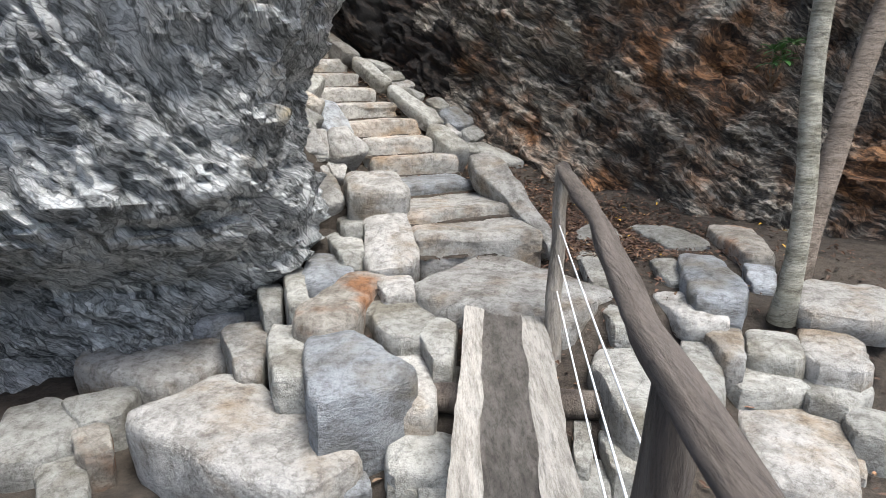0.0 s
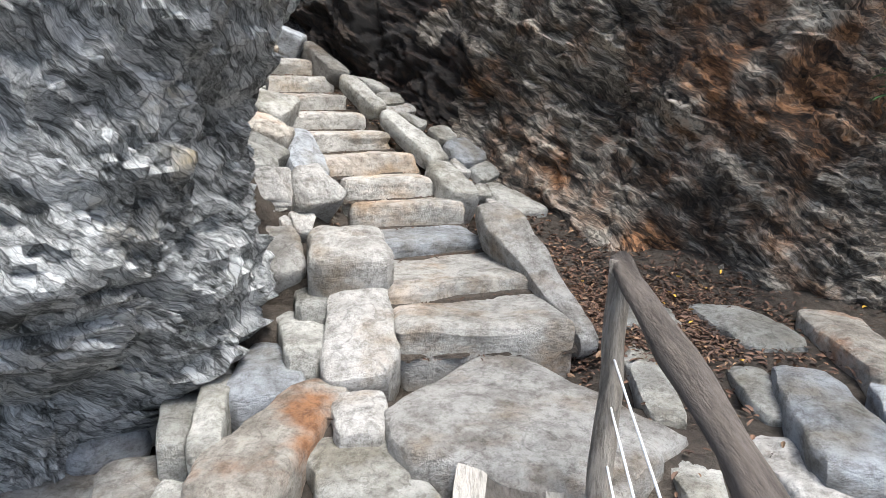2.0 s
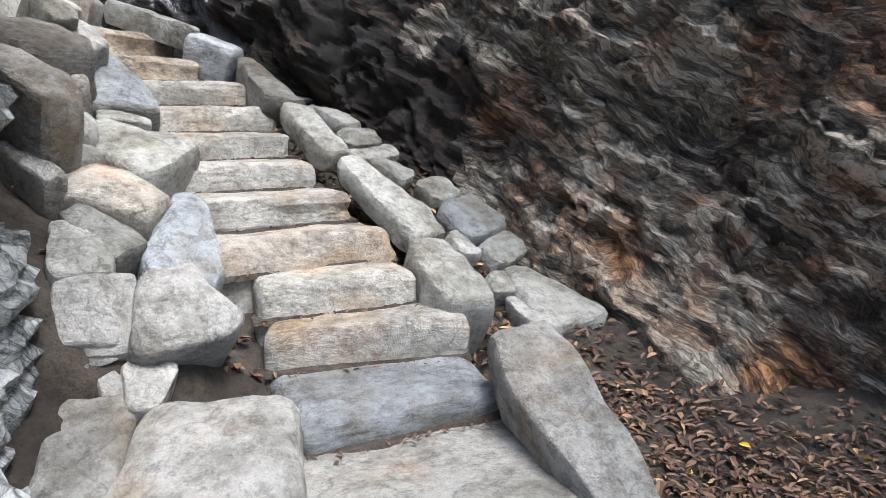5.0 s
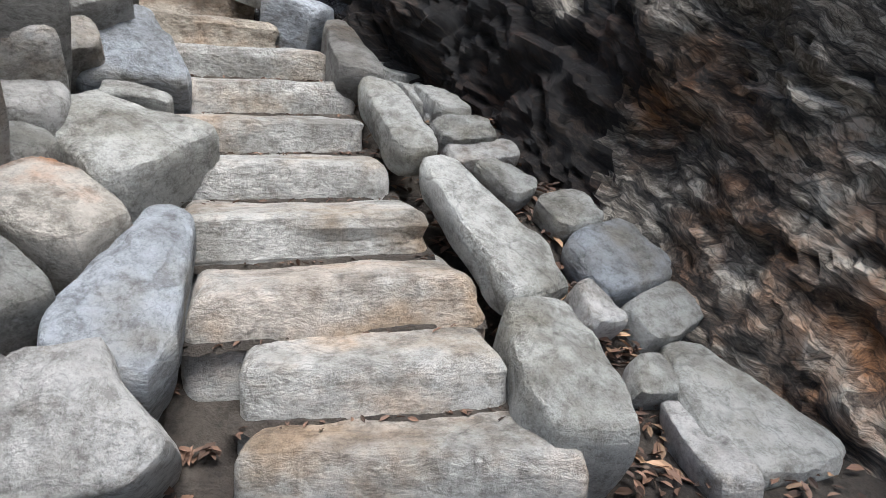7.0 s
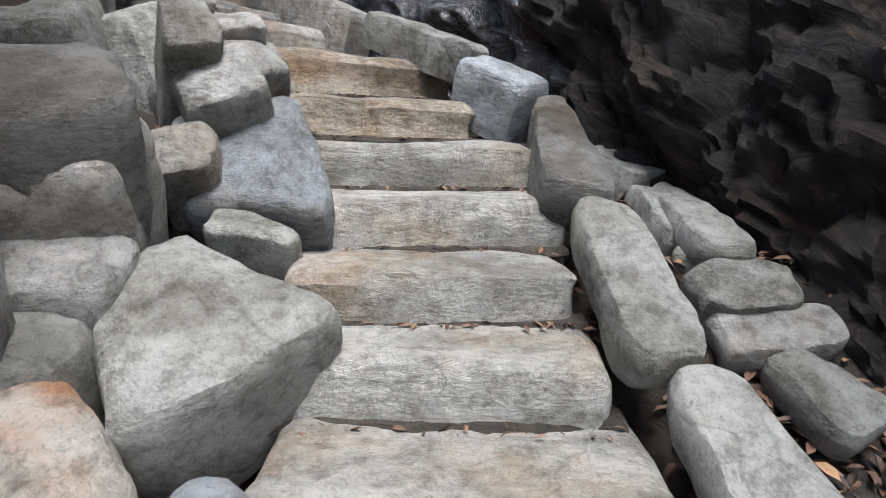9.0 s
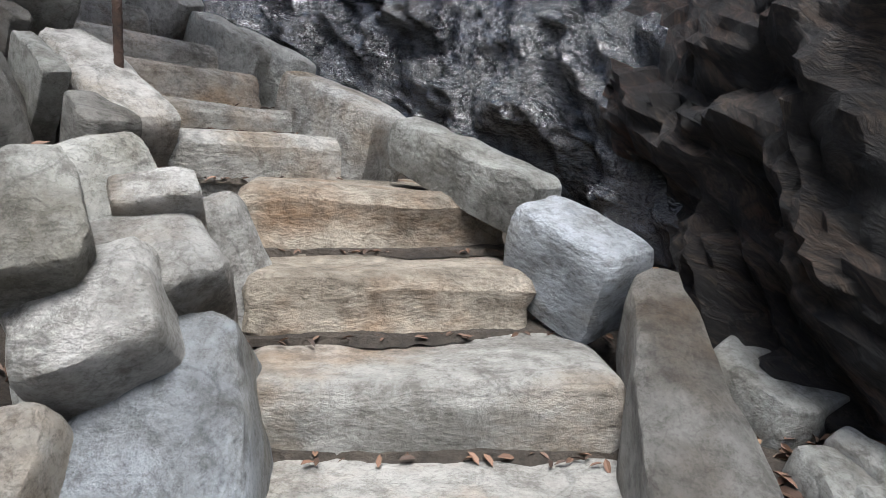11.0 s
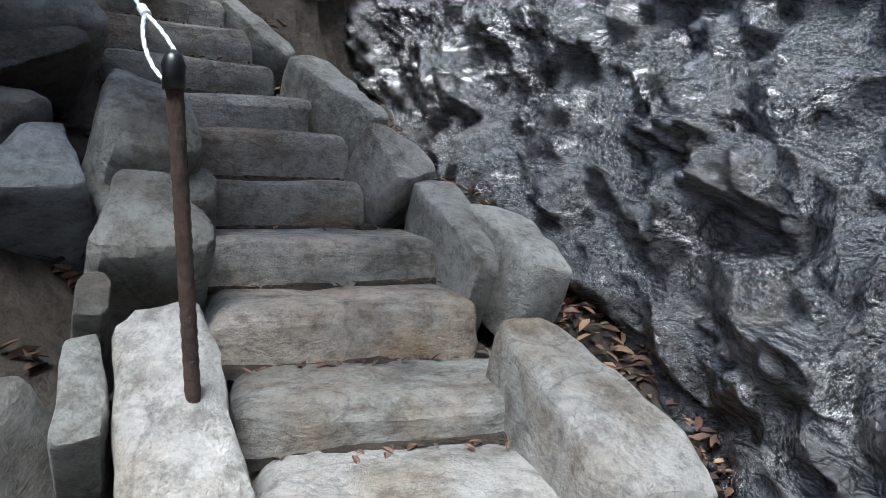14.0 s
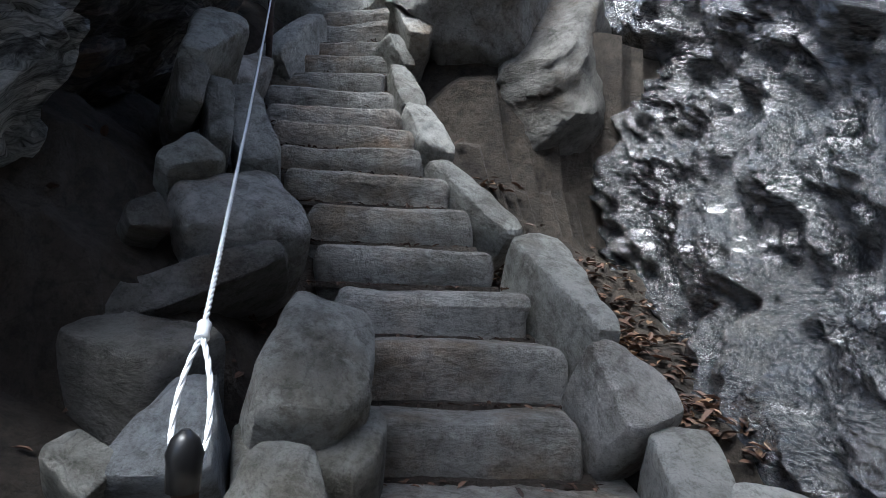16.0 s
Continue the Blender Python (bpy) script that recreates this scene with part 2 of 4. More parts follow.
wet_mat = wet_rock()
soil = rock("dark_soil", (0.014, 0.010, 0.008), (0.045, 0.034, 0.026), (0.11, 0.088, 0.067), 0.9, 60, bump=0.8, per_object=0, stain=(0.05, 0.035, 0.025))
bark_dark = rock("weathered_log_bark", (0.05, 0.035, 0.028), (0.13, 0.10, 0.08), (0.26, 0.22, 0.185), 0.85, 30, (1.3, 1.3, 0.16), stain=(0.07, 0.05, 0.045), bump=0.9)
rail_bark = rock("weathered_rail_bark", (0.018, 0.013, 0.012), (0.07, 0.053, 0.046), (0.24, 0.20, 0.17), 0.85, 30, (1.3, 0.16, 1.3), stain=(0.05, 0.035, 0.03), bump=1.0, crack=4)
wood_grey = rock("grey_weathered_wood", (0.16, 0.14, 0.115), (0.27, 0.24, 0.20), (0.40, 0.36, 0.31), 0.85, 30, (1.3, 1.3, 0.16), bump=0.7)
plank_mat = rock("worn_pale_wood", (0.28, 0.255, 0.215), (0.40, 0.375, 0.33), (0.52, 0.49, 0.44), 0.8, 20, (3, 0.35, 3), cracks=0.2, bump=0.4, per_object=0)
plank_dark = rock("dirty_wood_and_grit", (0.10, 0.09, 0.078), (0.17, 0.155, 0.135), (0.26, 0.235, 0.205), 0.9, 60, (3, 0.8, 2), bump=0.6, per_object=0)
bark_pale = rock("pale_birch_bark", (0.3, 0.28, 0.21), (0.45, 0.43, 0.33), (0.56, 0.54, 0.45), 0.8, 20, (1, 1, 3), stain=(0.25, 0.24, 0.17), per_object=0.05)
bark_brown = rock("brown_bark", (0.16, 0.12, 0.09), (0.26, 0.2, 0.155), (0.38, 0.31, 0.25), 0.85, 20, (1, 1, 3), per_object=0.05)
rust_iron = rock("rusty_iron", (0.016, 0.009, 0.006), (0.042, 0.021, 0.013), (0.09, 0.045, 0.026), 0.75, 80, bump=0.5, per_object=0)


def plain(name, c, rough=0.6, metal=0.0, vary=0.3):
    m = bpy.data.materials.new(name)
    m.use_nodes = True
    nt = m.node_tree
    b = nt.nodes["Principled BSDF"]
    b.inputs["Roughness"].default_value, b.inputs["Metallic"].default_value = rough, metal
    g = nt.nodes.new("ShaderNodeNewGeometry")
    hs = nt.nodes.new("ShaderNodeHueSaturation")
    mr = nt.nodes.new("ShaderNodeMapRange")
    nt.links.new(g.outputs["Random Per Island"], mr.inputs[0])
    mr.inputs[3].default_value, mr.inputs[4].default_value = 1 - vary, 1 + vary
    nt.links.new(mr.outputs[0], hs.inputs["Value"])
    hs.inputs["Color"].default_value = (*c, 1)
    nt.links.new(hs.outputs[0], b.inputs["Base Color"])
    return m


leaf_brown = plain("dead_brown_leaves", (0.10, 0.055, 0.034), 0.7, vary=0.7)
leaf_tan = plain("dead_tan_leaves", (0.24, 0.145, 0.08), 0.65, vary=0.5)
leaf_yellow = plain("fallen_yellow_leaf", (0.75, 0.45, 0.06), 0.6, vary=0.2)
leaf_green = plain("glossy_green_leaves", (0.06, 0.15, 0.04), 0.35, vary=0.45)
steel = plain("galvanised_steel", (0.78, 0.79, 0.80), 0.4, 0.3, 0.1)
white_wire = plain("white_cord", (0.75, 0.76, 0.78), 0.5, 0.0, 0.05)
# near-black iron: the shaded look of the post top put into colour
cap_shade_black = plain("iron_shaded_black", (0.012, 0.012, 0.013), 0.35, 0.3, 0.1)


# ---- geometry helpers ----
def empty(name):
    return new(name)


def part(name, me, material, parent, label=""):
    """Links mesh data (or a bmesh) as one mesh object under a thing."""
    if isinstance(me, bmesh.types.BMesh):
        bm, me = me, bpy.data.meshes.new(name)
        bm.to_mesh(me)
        bm.free()
    if not me.materials:
        me.materials.append(material)
    ob = new(name, me)
    ob.parent = parent
    if label:
        ob["label"] = label
    return ob


def lattice(i, j, k):
    h = np.sin(i * 127.1 + j * 311.7 + k * 74.7) * 43758.5453
    return h - np.floor(h)


def vnoise(p):
    """Smooth value noise in -1..1 at the points p (n, 3)."""
    f = np.floor(p)
    u = p - f
    u = u * u * (3 - 2 * u)
    i, j, k = f.T
    r = 0
    for a in (0, 1):
        for b in (0, 1):
            for c in (0, 1):
                wt = (u[:, 0] if a else 1 - u[:, 0]) * (u[:, 1] if b else 1 - u[:, 1]) * (u[:, 2] if c else 1 - u[:, 2])
                r = r + wt * lattice(i + a, j + b, k + c)
    return r * 2 - 1


def fbm(p, octaves=4, gain=0.5):
    r, a = 0, 1.0
    for o in range(octaves):
        r = r + a * vnoise(p * 2.0 ** o + 13.7 * o)
        a *= gain
    return r


def mesh_of(name, v, f, smooth=True):
    me = bpy.data.meshes.new(name)
    me.from_pydata(np.asarray(v).tolist(), [], f if isinstance(f, list) else f.tolist())
    if smooth:
        me.shade_smooth()
        me.set_sharp_from_angle(angle=radians(28))
    return me


def grid_faces(n, m):
    i, j = np.meshgrid(np.arange(n - 1), np.arange(m - 1), indexing="ij")
    a = (i * m + j).ravel()
    return np.stack([a, a + m, a + m + 1, a + 1], 1)


def box_points(nx, ny, nz):
    """The faces of a box from -1 to 1, split into a grid, its corners joined."""
    index, verts, faces = {}, [], []

    def vert(p):
        key = tuple(round(c, 5) for c in p)
        if key not in index:
            index[key] = len(verts)
            verts.append(key)
        return index[key]
    lx, ly, lz = [np.linspace(-1, 1, n + 1) for n in (nx, ny, nz)]
    for a, b, fix in ((lx, ly, 2), (ly, lz, 0), (lz, lx, 1)):
        for s in (-1, 1):
            for i in range(len(a) - 1):
                for j in range(len(b) - 1):
                    q = []
                    for di, dj in ((0, 0), (1, 0), (1, 1), (0, 1)):
                        p = [0, 0, 0]
                        p[fix], p[(fix + 1) % 3], p[(fix + 2) % 3] = s, a[i + di], b[j + dj]
                        q.append(vert(p))
                    faces.append(q if s > 0 else q[::-1])
    return np.array(verts), faces


BOX = {}


def rough_block(l, w, h, seed, rounding=0.35, rough=0.06, taper=1.0, cells=(9, 7, 5), beds=0.0, cuts=0):
    """A worn block of stone, its top at z = 0, with soft edges, flats, hollows and broken corners."""
    if cells not in BOX:
        BOX[cells] = box_points(*cells)
    u, f = BOX[cells]
    size = np.array([l, w, h]) / 2
    # pull the corners in, by a rounding measured in metres
    r = min(l, w, h) * rounding
    p = u * size
    core = np.clip(p, -(size - r), size - r)
    d = p - core
    n = np.linalg.norm(d, axis=1, keepdims=True)
    p = core + d / np.maximum(n, 1e-9) * np.minimum(n, r)
    p[:, 1] *= 1 + (taper - 1) / (taper + 1) * 2 * p[:, 0] / l
    rs = np.random.RandomState(int(seed * 1000) % 100000)
    for _ in range(cuts):
        # broken facets: flatten whatever stands beyond a slanting plane
        nrm = rs.normal(size=3) * np.array([1, 1, 0.55])
        nrm /= np.linalg.norm(nrm)
        dist = p @ nrm
        p = p - np.maximum(0, dist - dist.max() * rs.uniform(0.72, 0.9))[:, None] * nrm
    q = p + seed * 7.31
    scale = min(l, w) ** 0.5
    low = np.stack([fbm(q * 1.6 / scale + k * 19.1, 2) for k in range(3)], 1)
    mid = np.stack([fbm(q * 5.0 + k * 31.3, 3) for k in range(3)], 1)
    p = p + low * rough * scale * np.array([1.4, 1.2, 0.5]) + mid * rough * 0.28 * np.array([1, 1, 0.8])
    if beds:
        p[:, :2] *= 1 + beds * np.sign(vnoise(np.stack([q[:, 2] * 16, q[:, 0] * 1.2, q[:, 1] * 0], 1)))[:, None] * 0.05
    p[:, 2] -= h / 2
    return p, f


# ---- stone kinds ----
COUNT = [0]


def slab_points(l, w, h, seed, taper, crown, sides=44):
    """A split stone: an irregular many-cornered outline with crisp, chipped edges, a slightly uneven face and rough flanks. Its face lies at z = 0."""
    rs = np.random.RandomState(int(seed * 1000) % 100000)
    # corners of the outline: a tapered box with knocked-off corners
    k = (taper - 1) / (taper + 1)
    hl, hw = l / 2, w / 2
    out = []
    for sx, sy in ((1, 1), (-1, 1), (-1, -1), (1, -1)):
        half = hw * (1 + k * sx)
        cx, cy = sx * hl, sy * half
        a, c = min(0.45, rs.uniform(0.10, 0.34)), min(0.45, rs.uniform(0.12, 0.4))
        e1 = (cx - sx * a * l * 0.8, cy - sy * half * rs.uniform(0, 0.06))
        e2 = (cx - sx * l * rs.uniform(0, 0.03), cy - sy * c * half)
        out += [e1, e2] if sx * sy < 0 else [e2, e1]
    out = np.array(out) * 1.03
    # even samples round the outline
    seg = np.hypot(*(np.roll(out, -1, 0) - out).T)
    cum = np.concatenate([[0], np.cumsum(seg)])
    ring = np.concatenate([out, out[:1]])
    t = np.linspace(0, cum[-1], sides, endpoint=False)
    o = np.stack([np.interp(t, cum, ring[:, i]) for i in (0, 1)], 1)
    o = 0.7 * o + 0.15 * (np.roll(o, 1, 0) + np.roll(o, -1, 0))
    small = min(l, w)
    q = np.concatenate([o, np.zeros((sides, 1))], 1) + seed * 5.3
    o = o * (1 + 0.05 * fbm(q * 7, 3) + 0.05 * fbm(q * 2.5, 2))[:, None]
    e = min(0.03, small * 0.12)
    levels = [(0.14, 0), (0.3, 0), (0.46, 0), (0.6, 0), (0.72, 0), (0.82, 0), (0.9, 0), (0.96, 0.15 * e), (1.0, 0.7 * e), (1.02, 1.8 * e), (1.025, h * 0.3), (1.02, h * 0.5), (0.99, h * 0.75), (0.93, h)]
    v = [np.zeros((1, 3))]
    for f, d in levels:
        drop = crown * f ** 3
        v.append(np.concatenate([o * f, np.full((sides, 1), -d - drop)], 1))
    v.append(np.array([[0, 0, -h - crown]]))
    p = np.concatenate(v)
    q = p + seed * 7.31
    # tilted flats where layers have split away
    lay = np.floor((fbm(q * 2.2 / max(0.35, small) ** 0.5, 2) + 1) * 2.5) / 2.5
    face = (p[:, 2] > -h * 0.25 - crown)
    p[:, 2] += np.where(face, 0.012 * lay + 0.010 * fbm(q * 5, 3) + 0.005 * fbm(q * 17, 3), 0)
    p[:, :2] += np.stack([fbm(q * 8 + k_ * 9, 3) for k_ in (0, 1)], 1) * 0.010
    n, faces = len(levels), []
    for i in range(sides):
        j = (i + 1) % sides
        faces.append([0, 1 + i, 1 + j])
        for r in range(n - 1):
            a = 1 + r * sides
            faces.append([a + i, a + sides + i, a + sides + j, a + j])
        a = 1 + (n - 1) * sides
        faces.append([a + i, len(p) - 1, a + j])
    return p, faces


def stone(owner, x, y, z, l, w, h, yaw, pitch, roll, taper, tone):
    COUNT[0] += 1
    crown = {"retaining_wall": 0.04, "stone_pavement": 0.03, "stone_kerb": 0.02}.get(owner.name, 0.015) * min(1, min(l, w) / 0.4)
    grow = {"retaining_wall": 1.07, "stone_pavement": 0.97, "stone_kerb": 0.95}.get(owner.name, 1.0)
    p, f = slab_points(l * grow, w * grow, h, COUNT[0] * 1.37, taper, crown)
    ob = part("stone", mesh_of("stone", p, f), tone, owner)
    ob.matrix_basis = pose(x, y, z, roll, pitch, yaw)
    return ob


STEPS = []


def step(x, y, z, width, yaw):
    STEPS.append((x, y, z, width, yaw))


step(0.32, 5.18, 0.20, 1.05, 11)
step(0.21, 5.65, 0.30, 1.09, 22)
step(-0.03, 6.35, 0.42, 0.87, 28)
step(-0.28, 6.77, 0.62, 0.92, 18)
step(-0.46, 6.95, 0.80, 0.80, 30)
step(-0.64, 7.12, 0.97, 0.93, 36)
step(-0.85, 7.33, 1.14, 0.84, 37)
step(-1.09, 7.58, 1.30, 0.85, 40)
step(-1.30, 7.81, 1.46, 0.84, 42)
step(-1.49, 8.05, 1.63, 0.84, 43)
step(-1.74, 8.25, 1.80, 0.91, 48)
step(-2.055, 8.41, 1.98, 0.84, 58)
step(-2.357, 8.573, 2.18, 0.90, 57)
step(-2.88, 8.58, 2.35, 0.78, 83)
step(-3.20, 8.56, 2.47, 0.81, 88)
step(-3.54, 8.50, 2.64, 0.79, 93)
step(-3.86, 8.46, 2.80, 0.90, 96)
step(-4.20, 8.33, 2.98, 0.74, 99)
step(-4.42, 8.30, 3.17, 0.72, 102)
step(-4.66, 8.17, 3.35, 0.72, 104)
step(-4.85, 8.03, 3.52, 0.72, 104)
step(-5.00, 7.92, 3.70, 0.72, 104)
step(-5.13, 7.79, 3.86, 0.70, 104)
step(-5.26, 7.67, 4.00, 0.68, 104)
step(-5.40, 7.58, 4.14, 0.68, 101)
step(-5.54, 7.48, 4.28, 0.70, 99)
step(-5.72, 7.41, 4.42, 0.71, 95)
step(-5.87, 7.34, 4.56, 0.69, 94)
step(-5.99, 7.33, 4.71, 0.71, 94)
step(-6.19, 7.33, 4.86, 0.63, 84)
step(-6.30, 7.32, 5.02, 0.63, 80)
step(-6.47, 7.34, 5.18, 0.60, 79)

# ---- the line of the stairs, and the ground that follows it ----
LINE = np.array([(0.3, 4.7, 0.0)] + [s[:3] for s in STEPS] + [(-6.9, 7.3, 5.6), (-8.8, 7.3, 7.4)])


def stair_height(x, y):
    x, y = np.asarray(x, float), np.asarray(y, float)
    best, z, side = np.full(x.shape, 1e9), np.zeros(x.shape), np.zeros(x.shape)
    for a, b in zip(LINE[:-1], LINE[1:]):
        dx, dy = b[0] - a[0], b[1] - a[1]
        s = np.clip(((x - a[0]) * dx + (y - a[1]) * dy) / (dx * dx + dy * dy), 0, 1)
        e = np.hypot(x - a[0] - s * dx, y - a[1] - s * dy)
        near = e < best
        best, z = np.where(near, e, best), np.where(near, a[2] + s * (b[2] - a[2]), z)
        side = np.where(near, dx * (y - a[1]) - dy * (x - a[0]), side)
    return z, best, side


def ground_height(x, y):
    z, d, side = stair_height(x, y)
    bank = np.clip(d - 0.65, 0, 1.6) * np.where((side > 0) & (y > 5.6), 0.45, 0.0)
    low = np.interp(y, [2.6, 3.2, 3.8, 4.3], [-0.62, -0.44, -0.27, -0.10]) + 0.05 * np.sin(x * 2.1) * np.cos(y * 1.7) - 0.02
    t = np.clip((y - 4.1 + 0.25 * (x > 0.9)) / 0.45, 0, 1)
    t = t * t * (3 - 2 * t)
    left = np.clip((-x - 0.55) / 0.4, 0, 1) * np.clip((5.3 - y) / 0.5, 0, 1)
    z = np.where(y > 4.7, z - 0.22 - 0.16 * np.clip((0.75 - d) / 0.2, 0, 1) + bank, np.minimum(z - 0.05, 0.0 - 0.05))
    # the paved terrace beside the foot of the stairs lies level
    side_way = np.clip((x - 0.85) / 0.3, 0, 1) * np.clip((7.0 - y) / 0.5, 0, 1)
    z = z * (1 - side_way) + np.minimum(z, -0.03 + 0.18 * np.clip(y - 6.0, 0, 1)) * side_way
    flat = low * (1 - t) + z * t
    flat = flat * (1 - left) + np.minimum(flat, -0.75) * left
    far = np.clip((np.hypot(x, y - 4) - 8) / 20, 0, 1)
    return flat * (1 - far) - 1.5 * far


def axis(lo, hi, fine_lo, fine_hi, step_size):
    a = np.arange(fine_lo, fine_hi, step_size)
    return np.concatenate([np.linspace(lo, fine_lo, 14)[:-1] if lo < fine_lo else [], a, np.linspace(a[-1] + 0.5, hi, 14)])


gx, gy = axis(-400, 400, -8, 5, 0.07), axis(-400, 400, -1, 11, 0.07)
X, Y = np.meshgrid(gx, gy, indexing="ij")
Zg = ground_height(X, Y)
pts = np.stack([X.ravel(), Y.ravel(), Zg.ravel()], 1)
pts[:, 2] += 0.02 * fbm(pts * 4, 4) * (np.hypot(pts[:, 0], pts[:, 1]) < 20)
ground = part("ground", mesh_of("ground", pts, grid_faces(len(gx), len(gy))), soil, None)
tagged(ground, "dark damp soil floor strewn with dead leaves", "ground", kind="structure")


# ---- cliffs ----
def cliff(name, line, lean, bottom, top, material, label, amp=0.16, inward=1, res=0.034, thick=2.5, dip=(0.55, 0, 0.83), wet=None, foot=None):
    """A rock face swept along a plan line. lean(z): how far it steps back or overhangs at a height. It has a back and a top."""
    line = np.array(line, float)
    seg = np.hypot(*np.diff(line[:, :2], axis=0).T)
    s = np.concatenate([[0], np.cumsum(seg)])
    n = int(s[-1] / res)
    t = np.linspace(0, s[-1], n)
    # a smoothed line
    px, py = [np.convolve(np.pad(np.interp(t, s, line[:, k]), 12, mode="edge"), np.ones(25) / 25, "valid") for k in (0, 1)]
    base = np.interp(t, s, line[:, 2]) if line.shape[1] > 2 else np.zeros(n)
    tx, ty = np.gradient(px), np.gradient(py)
    ln = np.hypot(tx, ty)
    nx, ny = -ty / ln * inward, tx / ln * inward
    m = int((top - bottom) / res)
    h = np.linspace(bottom, top, m)
    off = np.array([lean(v) for v in h])
    if foot:
        off_all = np.array([[lean(v + foot(q)) if v < 0.75 else lean(v) for v in h] for q in py])
    else:
        off_all = off[None]
    OFF = off_all + (np.clip((-1.6 - px) / 1.2, 0, 1)[:, None] * np.clip(h, 0, 9)[None] * 0.24 if wet else 0)
    PX, PY = px[:, None] + nx[:, None] * OFF, py[:, None] + ny[:, None] * OFF
    PZ = np.repeat(h[None], n, 0) + base[:, None]
    p = np.stack([PX.ravel(), PY.ravel(), PZ.ravel()], 1)
    d = np.array(dip) / np.linalg.norm(dip)
    b = p @ d
    a1 = p @ np.array([d[2], 0, -d[0]])
    a2 = p[:, 1]
    wob = 0.22 * fbm(p * 0.8, 3) + 0.05 * fbm(p * 3.3 + 7, 3)
    def slabs(freq, run, reach):
        """Broken slab ends: each bed stands out by its own amount and breaks off along its run."""
        q = (b + wob) * freq + 0.5 * vnoise(p * 3.1)
        bed = np.floor(q)
        tilt = q - bed
        cell = np.stack([bed * 3.7, a1 * run + 5 * lattice(bed, bed * 0 + 1, bed * 0 + 2), a2 * run], 1)
        return reach * (np.tanh(3.5 * vnoise(cell)) + 0.9 * (tilt - 0.5))
    disp = amp * 1.7 * fbm(p * 0.8 + 3, 3) + slabs(2.3, 0.8, amp * 0.3) + slabs(6.3, 2.6, amp * 0.3) + slabs(16.0, 5.5, amp * 0.17) + 0.8 * amp * np.abs(fbm(p * 1.9 + 21, 4)) + 0.25 * amp * fbm(p * 8, 4)
    if wet:
        foil = np.clip((-1.7 - p[:, 0]) / 0.6, 0, 1)
        disp = disp + foil * (0.035 * fbm(p * np.array([9, 9, 13]), 3) + 0.05 * fbm(p * 3.7 + 9, 3))
    N3 = np.stack([np.repeat(nx[:, None], m, 1).ravel(), np.repeat(ny[:, None], m, 1).ravel(), np.full(n * m, -0.15)], 1)
    p = p - N3 * disp[:, None]
    f = grid_faces(n, m)
    if inward < 0:
        f = f[:, ::-1]
    # the back and the top of the mass
    k = len(p)
    back = []
    for i in range(0, n, 8):
        back.append((px[i] + nx[i] * (off[0] + thick), py[i] + ny[i] * (off[0] + thick), bottom + base[i]))
        back.append((px[i] + nx[i] * (off[-1] + thick), py[i] + ny[i] * (off[-1] + thick), top + base[i]))
    p = np.concatenate([p, np.array(back)])
    faces = f.tolist()
    idx = list(range(0, n, 8))
    for q in range(len(idx) - 1):
        a, c = k + 2 * q, k + 2 * q + 2
        faces.append([a, a + 1, c + 1, c])
        faces.append([idx[q] * m + m - 1, idx[q + 1] * m + m - 1, c + 1, a + 1])
    me = mesh_of(name, p, faces)
    me.materials.append(material)
    if wet:
        me.materials.append(wet_mat)
        me.materials.append(damp_shade_mat)
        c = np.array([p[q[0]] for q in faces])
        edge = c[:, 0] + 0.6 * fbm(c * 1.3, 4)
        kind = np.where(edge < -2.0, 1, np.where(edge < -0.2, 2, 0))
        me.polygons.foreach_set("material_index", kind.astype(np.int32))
    return tagged(part(name, me, material, None), label, "cliff", kind="structure")


def lean_right(z):
    return 0.10 * z if z < 2.6 else 0.26 - 0.12 * (z - 2.6)


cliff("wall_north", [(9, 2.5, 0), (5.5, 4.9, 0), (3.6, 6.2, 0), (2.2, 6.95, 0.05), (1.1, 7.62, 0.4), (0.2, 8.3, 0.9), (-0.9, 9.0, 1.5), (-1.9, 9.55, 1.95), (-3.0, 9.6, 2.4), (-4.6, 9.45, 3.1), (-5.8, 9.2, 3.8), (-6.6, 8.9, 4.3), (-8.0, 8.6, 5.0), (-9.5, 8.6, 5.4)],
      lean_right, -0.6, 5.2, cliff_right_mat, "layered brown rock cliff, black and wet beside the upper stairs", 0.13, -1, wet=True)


def lean_left(z):
    return 0.85 - 1.13 * min(max(z, 0), 0.75) if z < 0.75 else 0.0 - 0.10 * (z - 0.75)


cliff("wall_south", [(-7, 2.2), (-4.0, 3.3), (-2.3, 3.55), (-1.5, 3.75), (-1.12, 4.25), (-1.17, 4.8), (-1.25, 5.4), (-1.52, 5.9), (-2.3, 6.25), (-3.2, 6.5), (-4.3, 6.75)],
      lean_left, -0.9, 4.4, cliff_left_mat, "grey layered overhanging rock face with silvery lichen", 0.16, 1, dip=(0.5, 0.42, 0.75), foot=lambda y: 0.62 * min(max((y - 4.35) / 0.5, 0), 1))
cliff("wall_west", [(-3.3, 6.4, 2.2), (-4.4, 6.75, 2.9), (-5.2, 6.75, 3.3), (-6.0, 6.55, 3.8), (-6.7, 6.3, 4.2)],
      lambda z: 0.3 - 0.32 * z, -0.8, 2.7, cave_shade_mat, "overhanging rock wall inside the arch, coloured dark for its shade", 0.15, 1)

